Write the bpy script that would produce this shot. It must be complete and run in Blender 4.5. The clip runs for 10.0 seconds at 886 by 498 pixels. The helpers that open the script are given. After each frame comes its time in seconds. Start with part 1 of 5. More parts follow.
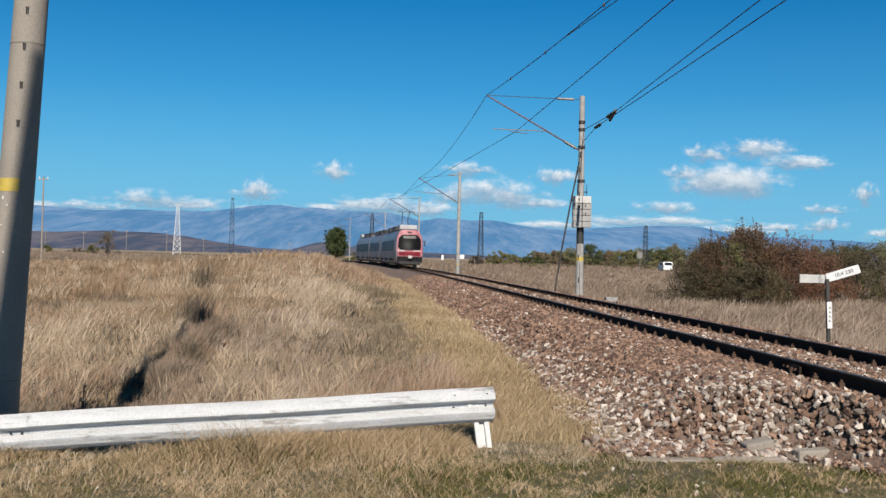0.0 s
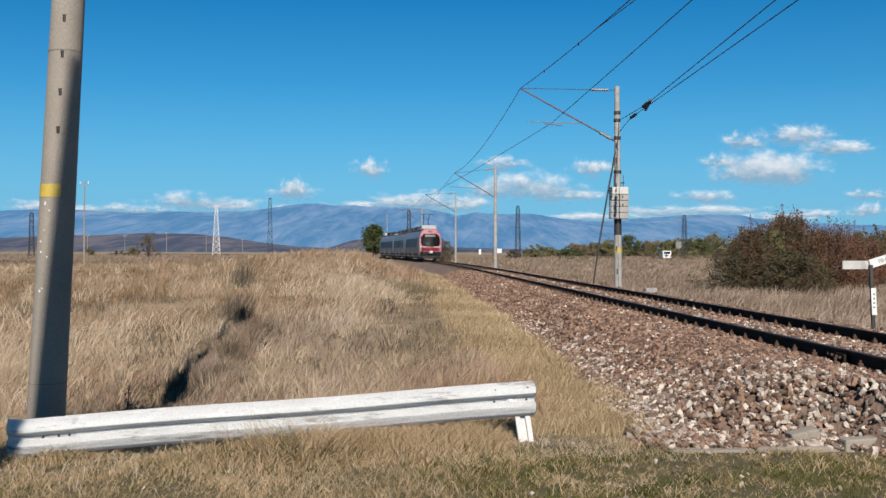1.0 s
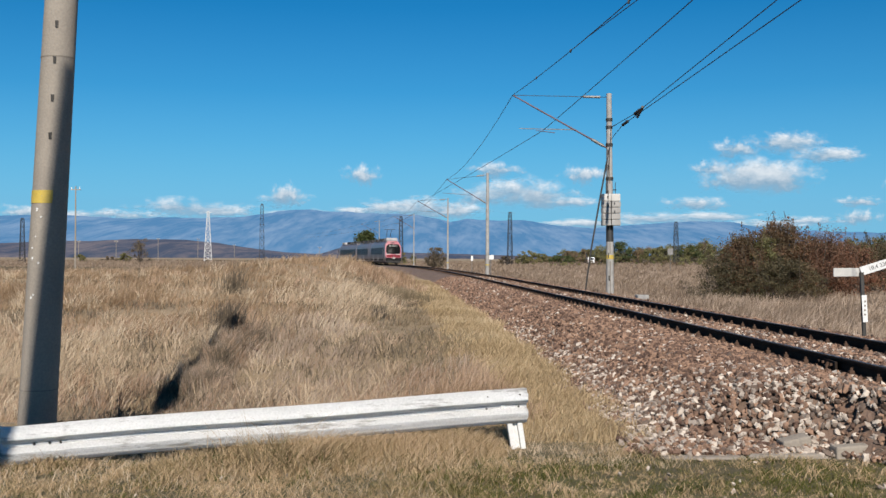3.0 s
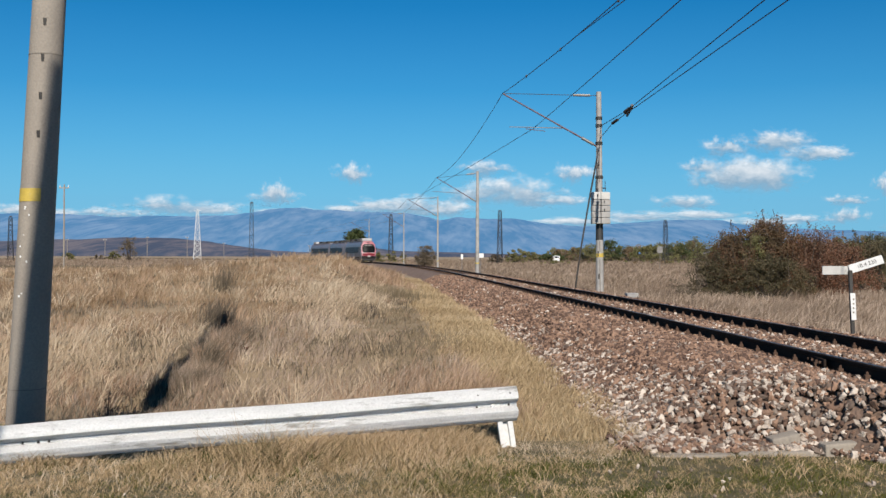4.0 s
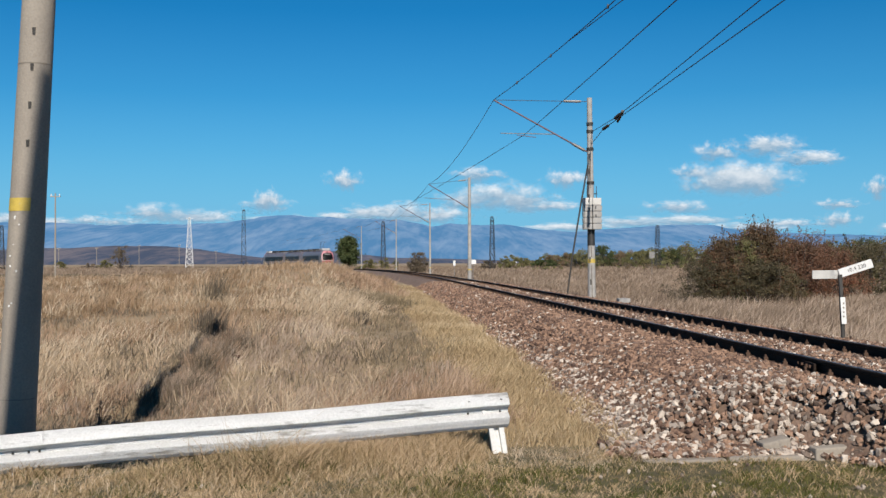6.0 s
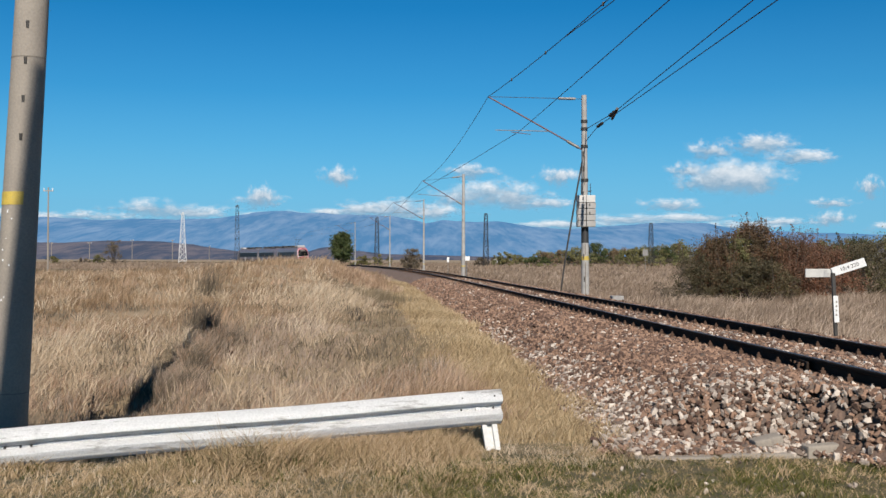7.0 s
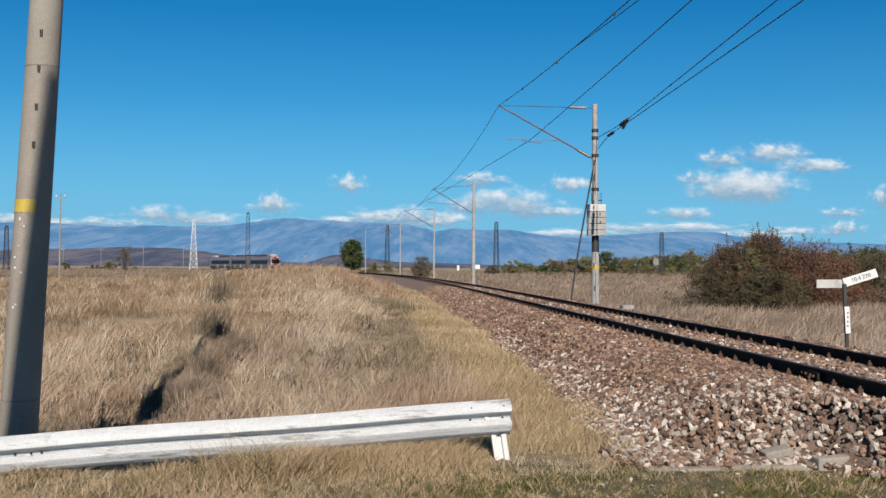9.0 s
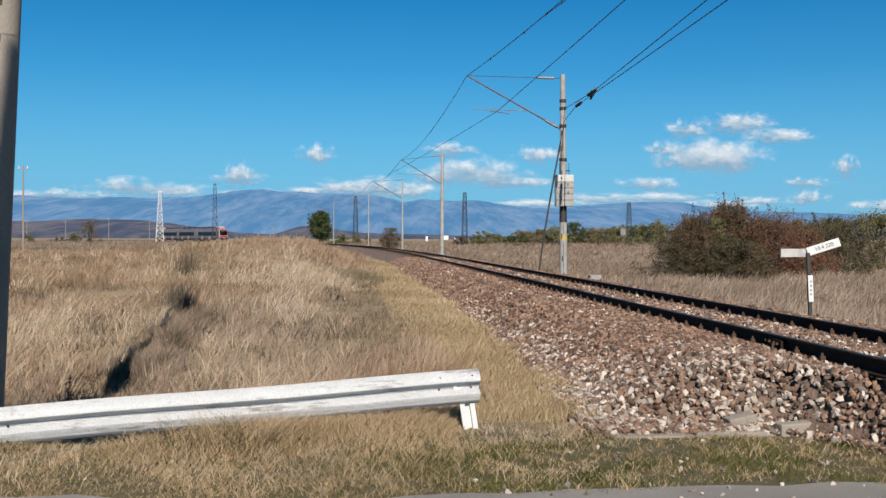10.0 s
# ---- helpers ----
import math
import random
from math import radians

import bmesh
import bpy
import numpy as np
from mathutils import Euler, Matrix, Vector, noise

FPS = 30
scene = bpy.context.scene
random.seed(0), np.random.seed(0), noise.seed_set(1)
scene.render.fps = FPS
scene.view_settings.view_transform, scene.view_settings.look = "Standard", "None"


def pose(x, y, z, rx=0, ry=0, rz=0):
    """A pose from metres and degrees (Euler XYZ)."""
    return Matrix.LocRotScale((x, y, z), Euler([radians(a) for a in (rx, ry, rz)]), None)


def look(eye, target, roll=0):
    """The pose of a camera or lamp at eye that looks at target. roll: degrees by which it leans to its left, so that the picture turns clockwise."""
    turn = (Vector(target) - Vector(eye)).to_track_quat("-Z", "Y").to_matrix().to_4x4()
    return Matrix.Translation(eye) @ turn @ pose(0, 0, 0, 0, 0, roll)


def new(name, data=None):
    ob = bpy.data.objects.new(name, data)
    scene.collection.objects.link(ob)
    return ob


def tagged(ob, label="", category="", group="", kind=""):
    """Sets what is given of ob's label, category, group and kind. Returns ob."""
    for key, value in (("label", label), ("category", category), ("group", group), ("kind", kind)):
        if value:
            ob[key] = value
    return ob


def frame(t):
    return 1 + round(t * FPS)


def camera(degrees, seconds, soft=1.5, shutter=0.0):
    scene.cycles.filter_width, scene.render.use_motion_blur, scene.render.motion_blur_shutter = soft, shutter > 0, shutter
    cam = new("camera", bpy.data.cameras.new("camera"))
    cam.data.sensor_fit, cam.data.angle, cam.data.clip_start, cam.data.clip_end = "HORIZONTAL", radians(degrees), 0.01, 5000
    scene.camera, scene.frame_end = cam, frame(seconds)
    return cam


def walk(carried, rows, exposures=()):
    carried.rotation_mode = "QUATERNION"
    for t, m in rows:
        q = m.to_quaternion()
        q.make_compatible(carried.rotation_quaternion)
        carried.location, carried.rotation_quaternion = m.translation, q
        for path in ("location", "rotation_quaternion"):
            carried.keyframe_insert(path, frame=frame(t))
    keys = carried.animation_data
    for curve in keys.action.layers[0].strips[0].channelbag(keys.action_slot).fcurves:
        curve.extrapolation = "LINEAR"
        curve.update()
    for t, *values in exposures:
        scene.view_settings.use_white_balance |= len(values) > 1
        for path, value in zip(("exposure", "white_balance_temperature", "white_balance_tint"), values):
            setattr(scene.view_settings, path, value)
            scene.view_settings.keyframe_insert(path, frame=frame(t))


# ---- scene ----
cam = camera(47.1, 10.0, soft=1.5)
PATH = [
    (0.0, -0.006, 0.014, 1.788, 0.445, -1.428, -0.857),
    (0.2, -0.005, 0.019, 1.790, 0.280, -0.680, 0.530),
    (0.5, -0.004, 0.024, 1.792, 0.196, -0.309, 1.242),
    (1.0, -0.004, 0.013, 1.791, 0.130, -0.096, 1.251),
    (1.5, -0.006, 0.005, 1.795, 0.251, -0.134, 1.420),
    (2.0, -0.017, 0.007, 1.797, 0.456, -0.292, 1.142),
    (2.5, -0.008, 0.001, 1.798, 0.517, -0.211, 1.006),
    (4.0, -0.010, 0.014, 1.798, 0.391, -0.158, 0.237),
    (4.5, 0.000, -0.000, 1.800, 0.541, -0.000, 0.000),
    (5.0, 0.011, -0.004, 1.800, 0.702, 0.176, -0.085),
    (5.5, 0.012, -0.009, 1.804, 0.820, 0.201, -0.139),
    (7.0, 0.007, 0.004, 1.800, 0.561, -0.110, -0.541),
    (7.5, 0.001, -0.006, 1.799, 0.864, -1.050, -1.172),
    (8.0, 0.002, -0.002, 1.799, 0.858, -1.757, -0.449),
    (8.5, -0.002, 0.004, 1.804, 0.908, -1.445, 0.116),
    (9.0, 0.011, -0.006, 1.814, 1.012, -0.385, 0.036),
    (9.5, 0.019, -0.006, 1.810, 0.150, -0.027, -0.813),
    (10.0, 0.014, -0.015, 1.813, -0.622, -0.156, -1.737),
]
walk(cam, [(t, pose(x, y, z, 90 + pitch, roll, yaw)) for t, x, y, z, pitch, roll, yaw in PATH])

# ---- sky, sun, exposure ----
SUN_EL, SUN_AZ = 36.0, -5.0          # the light travels towards (sin az, cos az)
SUN_TO = Vector((math.sin(radians(SUN_AZ)) * math.cos(radians(SUN_EL)), math.cos(radians(SUN_AZ)) * math.cos(radians(SUN_EL)), -math.sin(radians(SUN_EL))))
world = bpy.data.worlds.new("sky")
scene.world = world
world.use_nodes = True
wn, wl = world.node_tree.nodes, world.node_tree.links
wn.clear()
sky = wn.new("ShaderNodeTexSky")
sky.sky_type, sky.sun_disc = "NISHITA", False
sky.sun_elevation, sky.sun_rotation = radians(SUN_EL), radians(180 + SUN_AZ)
sky.altitude, sky.air_density, sky.dust_density, sky.ozone_density = 500, 1.0, 0.0, 3.0
hue = wn.new("ShaderNodeHueSaturation")
hue.inputs["Saturation"].default_value = 1.30
hue.inputs["Hue"].default_value = 0.485
back, out = wn.new("ShaderNodeBackground"), wn.new("ShaderNodeOutputWorld")
back.inputs["Strength"].default_value = 0.0662
wl.new(sky.outputs[0], hue.inputs["Color"])
tint = wn.new("ShaderNodeMix")
tint.data_type, tint.blend_type = "RGBA", "MULTIPLY"
tint.inputs["Factor"].default_value = 1.0
tint.inputs["B"].default_value = (0.13, 0.605, 0.845, 1)
# paler air towards the horizon
up, rise, thick, air = wn.new("ShaderNodeTexCoord"), wn.new("ShaderNodeSeparateXYZ"), wn.new("ShaderNodeValToRGB"), wn.new("ShaderNodeMix")
wl.new(up.outputs["Generated"], rise.inputs[0])
wl.new(rise.outputs["Z"], thick.inputs["Fac"])
thick.color_ramp.elements[1].position = 0.24
for place, amount in ((0.0, 0.85), (0.05, 0.70), (0.11, 0.34), (0.16, 0.12), (0.24, 0.0)):
    e = thick.color_ramp.elements[0] if place == 0 else thick.color_ramp.elements[-1] if place == 0.24 else thick.color_ramp.elements.new(place)
    e.color = (amount, amount, amount, 1)
air.data_type = "RGBA"
air.inputs["B"].default_value = (2.2, 5.0, 7.9, 1)
wl.new(thick.outputs["Color"], air.inputs["Factor"])
wl.new(hue.outputs[0], tint.inputs["A"])
wl.new(tint.outputs["Result"], air.inputs["A"])
wl.new(air.outputs["Result"], back.inputs[0])
wl.new(back.outputs[0], out.inputs[0])
sun = new("sun", bpy.data.lights.new("sun", "SUN"))
sun.data.energy, sun.data.angle, sun.data.color = 5.0, radians(0.53), (1.0, 0.94, 0.85)
sun.matrix_world = look((-SUN_TO * 60), (0, 0, 0))
scene.view_settings.exposure = 0.55


# ---- materials ----
def nodes_of(name):
    m = bpy.data.materials.new(name)
    m.use_nodes = True
    nt = m.node_tree
    return m, nt.nodes, nt.links, nt.nodes["Principled BSDF"]


def mat(name, a, b=None, rough=0.7, metal=0.0, scale=6.0, fine=60.0, bump=0.2, dirt=None, dirt_scale=2.0, island=False, rand=False, coords="Object", dirt_amount=0.5, streak=(1, 1, 1)):
    """A surface: two base colours in soft patches, finer grain over them, dirt with its own shape, and fine relief."""
    m, n, l, p = nodes_of(name)
    b = b or tuple(v * 0.75 for v in a)
    tc = n.new("ShaderNodeTexCoord")
    big, small = n.new("ShaderNodeTexNoise"), n.new("ShaderNodeTexNoise")
    big.inputs["Scale"].default_value, small.inputs["Scale"].default_value = scale, fine
    big.inputs["Detail"].default_value = 5
    for t in (big, small):
        l.new(tc.outputs[coords], t.inputs["Vector"])
    ramp = n.new("ShaderNodeValToRGB")
    ramp.color_ramp.elements[0].position, ramp.color_ramp.elements[1].position = 0.3, 0.7
    ramp.color_ramp.elements[0].color, ramp.color_ramp.elements[1].color = (*b, 1), (*a, 1)
    if island or rand:
        src = n.new("ShaderNodeNewGeometry").outputs["Random Per Island"] if island else n.new("ShaderNodeObjectInfo").outputs["Random"]
        add = n.new("ShaderNodeMath")
        add.operation = "MULTIPLY_ADD"
        l.new(src, add.inputs[0])
        add.inputs[1].default_value = 0.7
        sub = n.new("ShaderNodeMath")
        sub.operation = "MULTIPLY_ADD"
        l.new(big.outputs["Fac"], sub.inputs[0])
        sub.inputs[1].default_value, sub.inputs[2].default_value = 0.6, -0.15
        l.new(sub.outputs[0], add.inputs[2])
        l.new(add.outputs[0], ramp.inputs["Fac"])
    else:
        l.new(big.outputs["Fac"], ramp.inputs["Fac"])
    mul = n.new("ShaderNodeMix")
    mul.data_type, mul.blend_type = "RGBA", "MULTIPLY"
    mul.inputs["Factor"].default_value = 0.5
    l.new(ramp.outputs["Color"], mul.inputs["A"])
    g = n.new("ShaderNodeMapRange")
    g.inputs["To Min"].default_value, g.inputs["To Max"].default_value = 0.55, 1.45
    l.new(small.outputs["Fac"], g.inputs["Value"])
    l.new(g.outputs[0], mul.inputs["B"])
    col = mul.outputs["Result"]
    if dirt:
        d = n.new("ShaderNodeTexNoise")
        d.inputs["Scale"].default_value, d.inputs["Detail"].default_value = dirt_scale, 8
        d.inputs["Roughness"].default_value = 0.7
        st = n.new("ShaderNodeVectorMath")
        st.operation = "MULTIPLY"
        st.inputs[1].default_value = streak
        l.new(tc.outputs[coords], st.inputs[0])
        l.new(st.outputs[0], d.inputs["Vector"])
        dr = n.new("ShaderNodeMapRange")
        dr.inputs["From Min"].default_value, dr.inputs["From Max"].default_value = 1.02 - dirt_amount, 1.12 - dirt_amount
        l.new(d.outputs["Fac"], dr.inputs["Value"])
        dm = n.new("ShaderNodeMix")
        dm.data_type = "RGBA"
        dm.inputs["B"].default_value = (*dirt, 1)
        l.new(dr.outputs[0], dm.inputs["Factor"])
        l.new(col, dm.inputs["A"])
        col = dm.outputs["Result"]
    l.new(col, p.inputs["Base Color"])
    p.inputs["Roughness"].default_value, p.inputs["Metallic"].default_value = rough, metal
    if bump:
        bp = n.new("ShaderNodeBump")
        bp.inputs["Strength"].default_value, bp.inputs["Distance"].default_value = bump, 0.02
        l.new(small.outputs["Fac"], bp.inputs["Height"])
        l.new(bp.outputs[0], p.inputs["Normal"])
    return m


def leafy(name, colours, patch=0.25, rough=0.75, through_light=0.25, share=0.5):
    """Blades and leaves: each island takes a colour of the ramp, shifted by large soft patches."""
    m, n, l, p = nodes_of(name)
    geo, tc = n.new("ShaderNodeNewGeometry"), n.new("ShaderNodeTexCoord")
    big = n.new("ShaderNodeTexNoise")
    big.inputs["Scale"].default_value, big.inputs["Detail"].default_value = patch, 4
    l.new(tc.outputs["Object"], big.inputs["Vector"])
    a = n.new("ShaderNodeMath")
    a.operation = "MULTIPLY_ADD"
    l.new(geo.outputs["Random Per Island"], a.inputs[0])
    a.inputs[1].default_value = share
    b = n.new("ShaderNodeMapRange")
    b.inputs["From Min"].default_value, b.inputs["From Max"].default_value = 0.3, 0.7
    b.inputs["To Min"].default_value, b.inputs["To Max"].default_value = 0.0, 1 - share
    l.new(big.outputs["Fac"], b.inputs["Value"])
    l.new(b.outputs[0], a.inputs[2])
    ramp = n.new("ShaderNodeValToRGB")
    while len(ramp.color_ramp.elements) < len(colours):
        ramp.color_ramp.elements.new(0.5)
    for i, c in enumerate(colours):
        ramp.color_ramp.elements[i].position = 0.1 + 0.8 * i / (len(colours) - 1)
        ramp.color_ramp.elements[i].color = (*c, 1)
    l.new(a.outputs[0], ramp.inputs["Fac"])
    l.new(ramp.outputs["Color"], p.inputs["Base Color"])
    p.inputs["Roughness"].default_value = rough
    tr = n.new("ShaderNodeBsdfTranslucent")
    l.new(ramp.outputs["Color"], tr.inputs["Color"])
    mix = n.new("ShaderNodeMixShader")
    mix.inputs[0].default_value = through_light
    l.new(p.outputs[0], mix.inputs[1])
    l.new(tr.outputs[0], mix.inputs[2])
    l.new(mix.outputs[0], n["Material Output"].inputs["Surface"])
    return m


CONCRETE = mat("weathered_concrete", (0.232, 0.202, 0.166), (0.186, 0.159, 0.132), 0.85, scale=1.5, fine=45, bump=0.25, dirt=(0.132, 0.116, 0.0994), dirt_scale=1.6, dirt_amount=0.42, streak=(2.5, 2.5, 0.35))
CONCRETE_PALE = mat("pale_concrete", (0.294, 0.281, 0.265), (0.212, 0.202, 0.19), 0.85, scale=3, fine=40, bump=0.3, dirt=(0.15, 0.144, 0.134), dirt_scale=2.2, dirt_amount=0.42)
WHITE_WORN = mat("worn_white_paint", (0.717, 0.708, 0.699), (0.662, 0.655, 0.643), 0.5, scale=2.5, fine=50, bump=0.08, dirt=(0.277, 0.262, 0.243), dirt_scale=4.5, dirt_amount=0.465, streak=(0.35, 0.35, 2.6))
WHITE = mat("white_paint", (0.576, 0.569, 0.554), (0.504, 0.497, 0.482), 0.5, scale=5, fine=60, bump=0.05, dirt=(0.288, 0.274, 0.245), dirt_scale=9, dirt_amount=0.36)
GREY_WHITE = mat("greyed_shaded_white_paint", (0.446, 0.432, 0.403), (0.36, 0.346, 0.324), 0.7, scale=4, fine=50, bump=0.1, dirt=(0.216, 0.202, 0.18), dirt_scale=5, dirt_amount=0.42)
DULL_CONCRETE = mat("dull_brown_concrete", (0.158, 0.137, 0.112), (0.122, 0.104, 0.0864), 0.9, scale=3)
YELLOW = mat("yellow_paint", (0.418, 0.302, 0.0504), (0.331, 0.238, 0.0432), 0.7, scale=9, fine=80, bump=0.2, dirt=(0.288, 0.245, 0.158), dirt_scale=12, dirt_amount=0.42)
BLACK = mat("black_paint", (0.0252, 0.0238, 0.023), (0.0144, 0.0144, 0.0144), 0.6, scale=6)
STEEL = mat("grey_steel", (0.202, 0.194, 0.187), (0.13, 0.122, 0.115), 0.55, 0.5, scale=4)
DARK_STEEL = mat("dark_steel", (0.0432, 0.0396, 0.036), (0.0288, 0.0252, 0.0216), 0.6, 0.3, scale=4)
RUST = mat("rusty_rail", (0.0324, 0.0216, 0.0158), (0.0173, 0.0122, 0.00936), 0.85, 0.0, scale=3, fine=70, bump=0.3)
RUST_CLIP = mat("rusty_fastening", (0.101, 0.0612, 0.0432), (0.0576, 0.036, 0.0252), 0.85, 0.1, scale=9, fine=70, bump=0.3)
RUST_SCRAP = mat("rusty_scrap", (0.0936, 0.0396, 0.023), (0.0576, 0.0252, 0.0158), 0.95)
for _m in (RUST, RUST_CLIP):
    _m.node_tree.nodes["Principled BSDF"].inputs["Specular IOR Level"].default_value = 0.1
RAIL_TOP = mat("polished_rail_top", (0.115, 0.0936, 0.0792), (0.0648, 0.0504, 0.0432), 0.42, 0.8, scale=1.5)
RED_TUBE = mat("faded_red_tube", (0.103, 0.0672, 0.084), (0.0713, 0.0475, 0.0594), 0.6, scale=4)
WOOD_SLEEPER = mat("weathered_sleeper", (0.122, 0.0864, 0.0648), (0.072, 0.0504, 0.0396), 0.9, scale=3, fine=30, bump=0.5)
STONE = mat("ballast_stone", (0.235, 0.142, 0.094), (0.066, 0.036, 0.024), 0.9, scale=0.7, fine=25, bump=0.4, island=True)
STONE_PALE = mat("pale_ballast_stone", (0.44, 0.375, 0.315), (0.095, 0.066, 0.05), 0.9, scale=0.9, fine=25, bump=0.4, island=True)
BED = mat("ballast_bed", (0.167, 0.108, 0.0784), (0.091, 0.058, 0.0403), 0.95, scale=2.0, fine=22, bump=1.0)
ASPHALT = mat("old_asphalt", (0.216, 0.194, 0.169), (0.144, 0.13, 0.112), 0.9, scale=1.2, fine=60, bump=0.5)
BARK = mat("bark", (0.0864, 0.0648, 0.0504), (0.0504, 0.0396, 0.0324), 0.9, scale=4)
DRY = leafy("dry_grass_blades", [(0.133, 0.0756, 0.0447), (0.256, 0.164, 0.102), (0.356, 0.245, 0.164), (0.446, 0.331, 0.239)], 0.34, share=0.27)
PALE_GRASS = leafy("bleached_grass_blades", [(0.288, 0.209, 0.13), (0.396, 0.302, 0.202), (0.504, 0.41, 0.302)], 0.3)
GREY_GRASS = leafy("greyish_grass_blades", [(0.0945, 0.063, 0.0423), (0.153, 0.108, 0.0747), (0.216, 0.158, 0.113), (0.297, 0.225, 0.167)], 0.35, share=0.4)
DRY_GOLD = leafy("golden_grass_blades", [(0.19, 0.128, 0.066), (0.29, 0.205, 0.108), (0.37, 0.275, 0.158), (0.43, 0.335, 0.21)], 0.3)
VERGE = leafy("verge_grass_blades", [(0.14, 0.11, 0.0484), (0.257, 0.183, 0.0927), (0.389, 0.275, 0.161), (0.513, 0.382, 0.25)], 0.7)
GREEN_GRASS = leafy("green_grass_blades", [(0.0346, 0.0389, 0.00288), (0.0662, 0.0706, 0.00576), (0.119, 0.0994, 0.0187)], 0.8)
SCRUB = leafy("grey_brown_scrub", [(0.072, 0.054, 0.036), (0.122, 0.0936, 0.0612), (0.18, 0.137, 0.0864)], 0.6)
LEAF_GREEN = leafy("green_leaves", [(0.0252, 0.0396, 0.0108), (0.0432, 0.0612, 0.0144), (0.0792, 0.0864, 0.0252)], 0.5)
LEAF_OLIVE = leafy("olive_leaves", [(0.072, 0.072, 0.0259), (0.122, 0.112, 0.0396), (0.194, 0.155, 0.0612)], 0.4)
LEAF_BUSH = leafy("dull_bush_leaves", [(0.0374, 0.0334, 0.0155), (0.0691, 0.0547, 0.0242), (0.115, 0.0808, 0.0346)], 0.8)
LEAF_RED = leafy("rusty_red_leaves", [(0.072, 0.0468, 0.0252), (0.137, 0.0648, 0.036), (0.202, 0.0792, 0.0396)], 0.6)
LEAF_RUST = leafy("autumn_bush_leaves", [(0.0581, 0.0428, 0.0195), (0.0988, 0.0612, 0.0294), (0.143, 0.0673, 0.0337), (0.192, 0.0796, 0.0367)], 0.55)

LEAF_HEDGE = leafy("hedge_leaves", [(0.085, 0.09, 0.034), (0.14, 0.13, 0.048), (0.22, 0.19, 0.08)], 0.12)
LEAF_PINKISH = leafy("reddish_hedge_leaves", [(0.10, 0.085, 0.04), (0.16, 0.11, 0.06), (0.21, 0.14, 0.08)], 0.12)
WEED_STEM = leafy("dark_weed_stems", [(0.045, 0.034, 0.024), (0.08, 0.06, 0.042), (0.15, 0.115, 0.075)], 0.6)
OCHRE = leafy("ochre_grass_blades", [(0.13, 0.078, 0.0389), (0.215, 0.14, 0.0778), (0.3, 0.205, 0.124), (0.36, 0.26, 0.173)], 0.34, share=0.4)
MAUVE = leafy("grey_beige_grass_blades", [(0.18, 0.128, 0.088), (0.25, 0.185, 0.134), (0.32, 0.245, 0.185), (0.40, 0.315, 0.24)], 0.3, share=0.4)
SAGE = leafy("greenish_grey_weeds", [(0.116, 0.0887, 0.0493), (0.177, 0.133, 0.0806), (0.242, 0.181, 0.112)], 0.5)

# ---- the lie of the land ----
S_Y = np.array([-60, -10, 20, 60, 99, 124, 168, 197, 223, 262, 300, 400, 600.0])
S_V = np.array([-0.06, -0.062, -0.066, -0.072, -0.105, -0.129, -0.192, -0.264, -0.343, -0.455, -0.56, -0.85, -1.2])
T_Y = np.arange(-60, 700, 0.5)
T_X = np.concatenate([[0], np.cumsum(np.interp((T_Y[1:] + T_Y[:-1]) / 2, S_Y, S_V) * 0.5)])
T_X += 5.10 - np.interp(10, T_Y, T_X)
T_S = np.concatenate([[0], np.cumsum(np.hypot(np.diff(T_X), 0.5))])
RAIL_Z = 0.70


def track_x(y):
    return np.interp(y, T_Y, T_X)


def track_at(s):
    """The place on the centre line at the way s along it, and its heading."""
    y = np.interp(s, T_S, T_Y)
    return float(track_x(y)), float(y), float(math.atan(np.interp(y, S_Y, S_V)))


def off_track(x, y):
    """Metres to the left of the centre line (right: minus)."""
    return (track_x(y) - x) * np.cos(np.arctan(np.interp(y, S_Y, S_V)))


def sm(a, b, v):
    t = np.clip((v - a) / (b - a), 0, 1)
    return t * t * (3 - 2 * t)


def wave(x, y, s):
    return np.sin(x * 1.3 / s + 1.7 * np.sin(y * 0.9 / s)) * np.cos(y * 1.1 / s + 0.8 * np.sin(x * 0.7 / s + 2))


def ditch(x, y):
    """A roadside ditch behind the crash barrier, with one deeper hole in it."""
    long = 0.42 * sm(10.6, 12.8, y) * sm(22.5, 15.5, y) * sm(1.2, -2.2, x)
    hole = 0.50 * np.exp(-(((x + 4.50 - 0.12 * (y - 15)) / 0.46) ** 2 + ((y - 15.0) / 0.95) ** 2) ** 2)
    lumps = 0.06 * wave(x + 2, y, 0.33) * np.exp(-((x + 4.7) / 1.0) ** 2) * sm(15.8, 16.8, y) * sm(24, 21, y)
    return long + hole + lumps


def height(x, y):
    """The ground's height, without ballast."""
    x, y = np.asarray(x, float), np.asarray(y, float)
    d = off_track(x, y)
    left = sm(3.4, 9.0, d)
    hill = 1.05 * sm(16, 52, y) * (1 - 0.55 * sm(70, 120, y)) * left * (1 - 0.80 * sm(10, 19, d) * sm(34, 60, y)) + 0.42 * np.exp(-((x + 7.3) / 4.2) ** 2 - ((y - 54) / 13) ** 2)
    z = 0.02 - 0.08 * sm(11, 9.6, y) + 0.10 * sm(10, 30, y) + hill + 0.05 * wave(x, y, 1.6) * sm(9, 13, y) * sm(3.2, 5, np.abs(d)) + 0.10 * wave(x, y, 9) * sm(14, 30, y) * left
    z = z - ditch(x, y)
    z = z - 0.06 * sm(7.6, 7.0, y)
    z = np.where(y > 250, z * (1 - sm(250, 500, y)) + 0.1 * sm(250, 500, y), z)
    return z


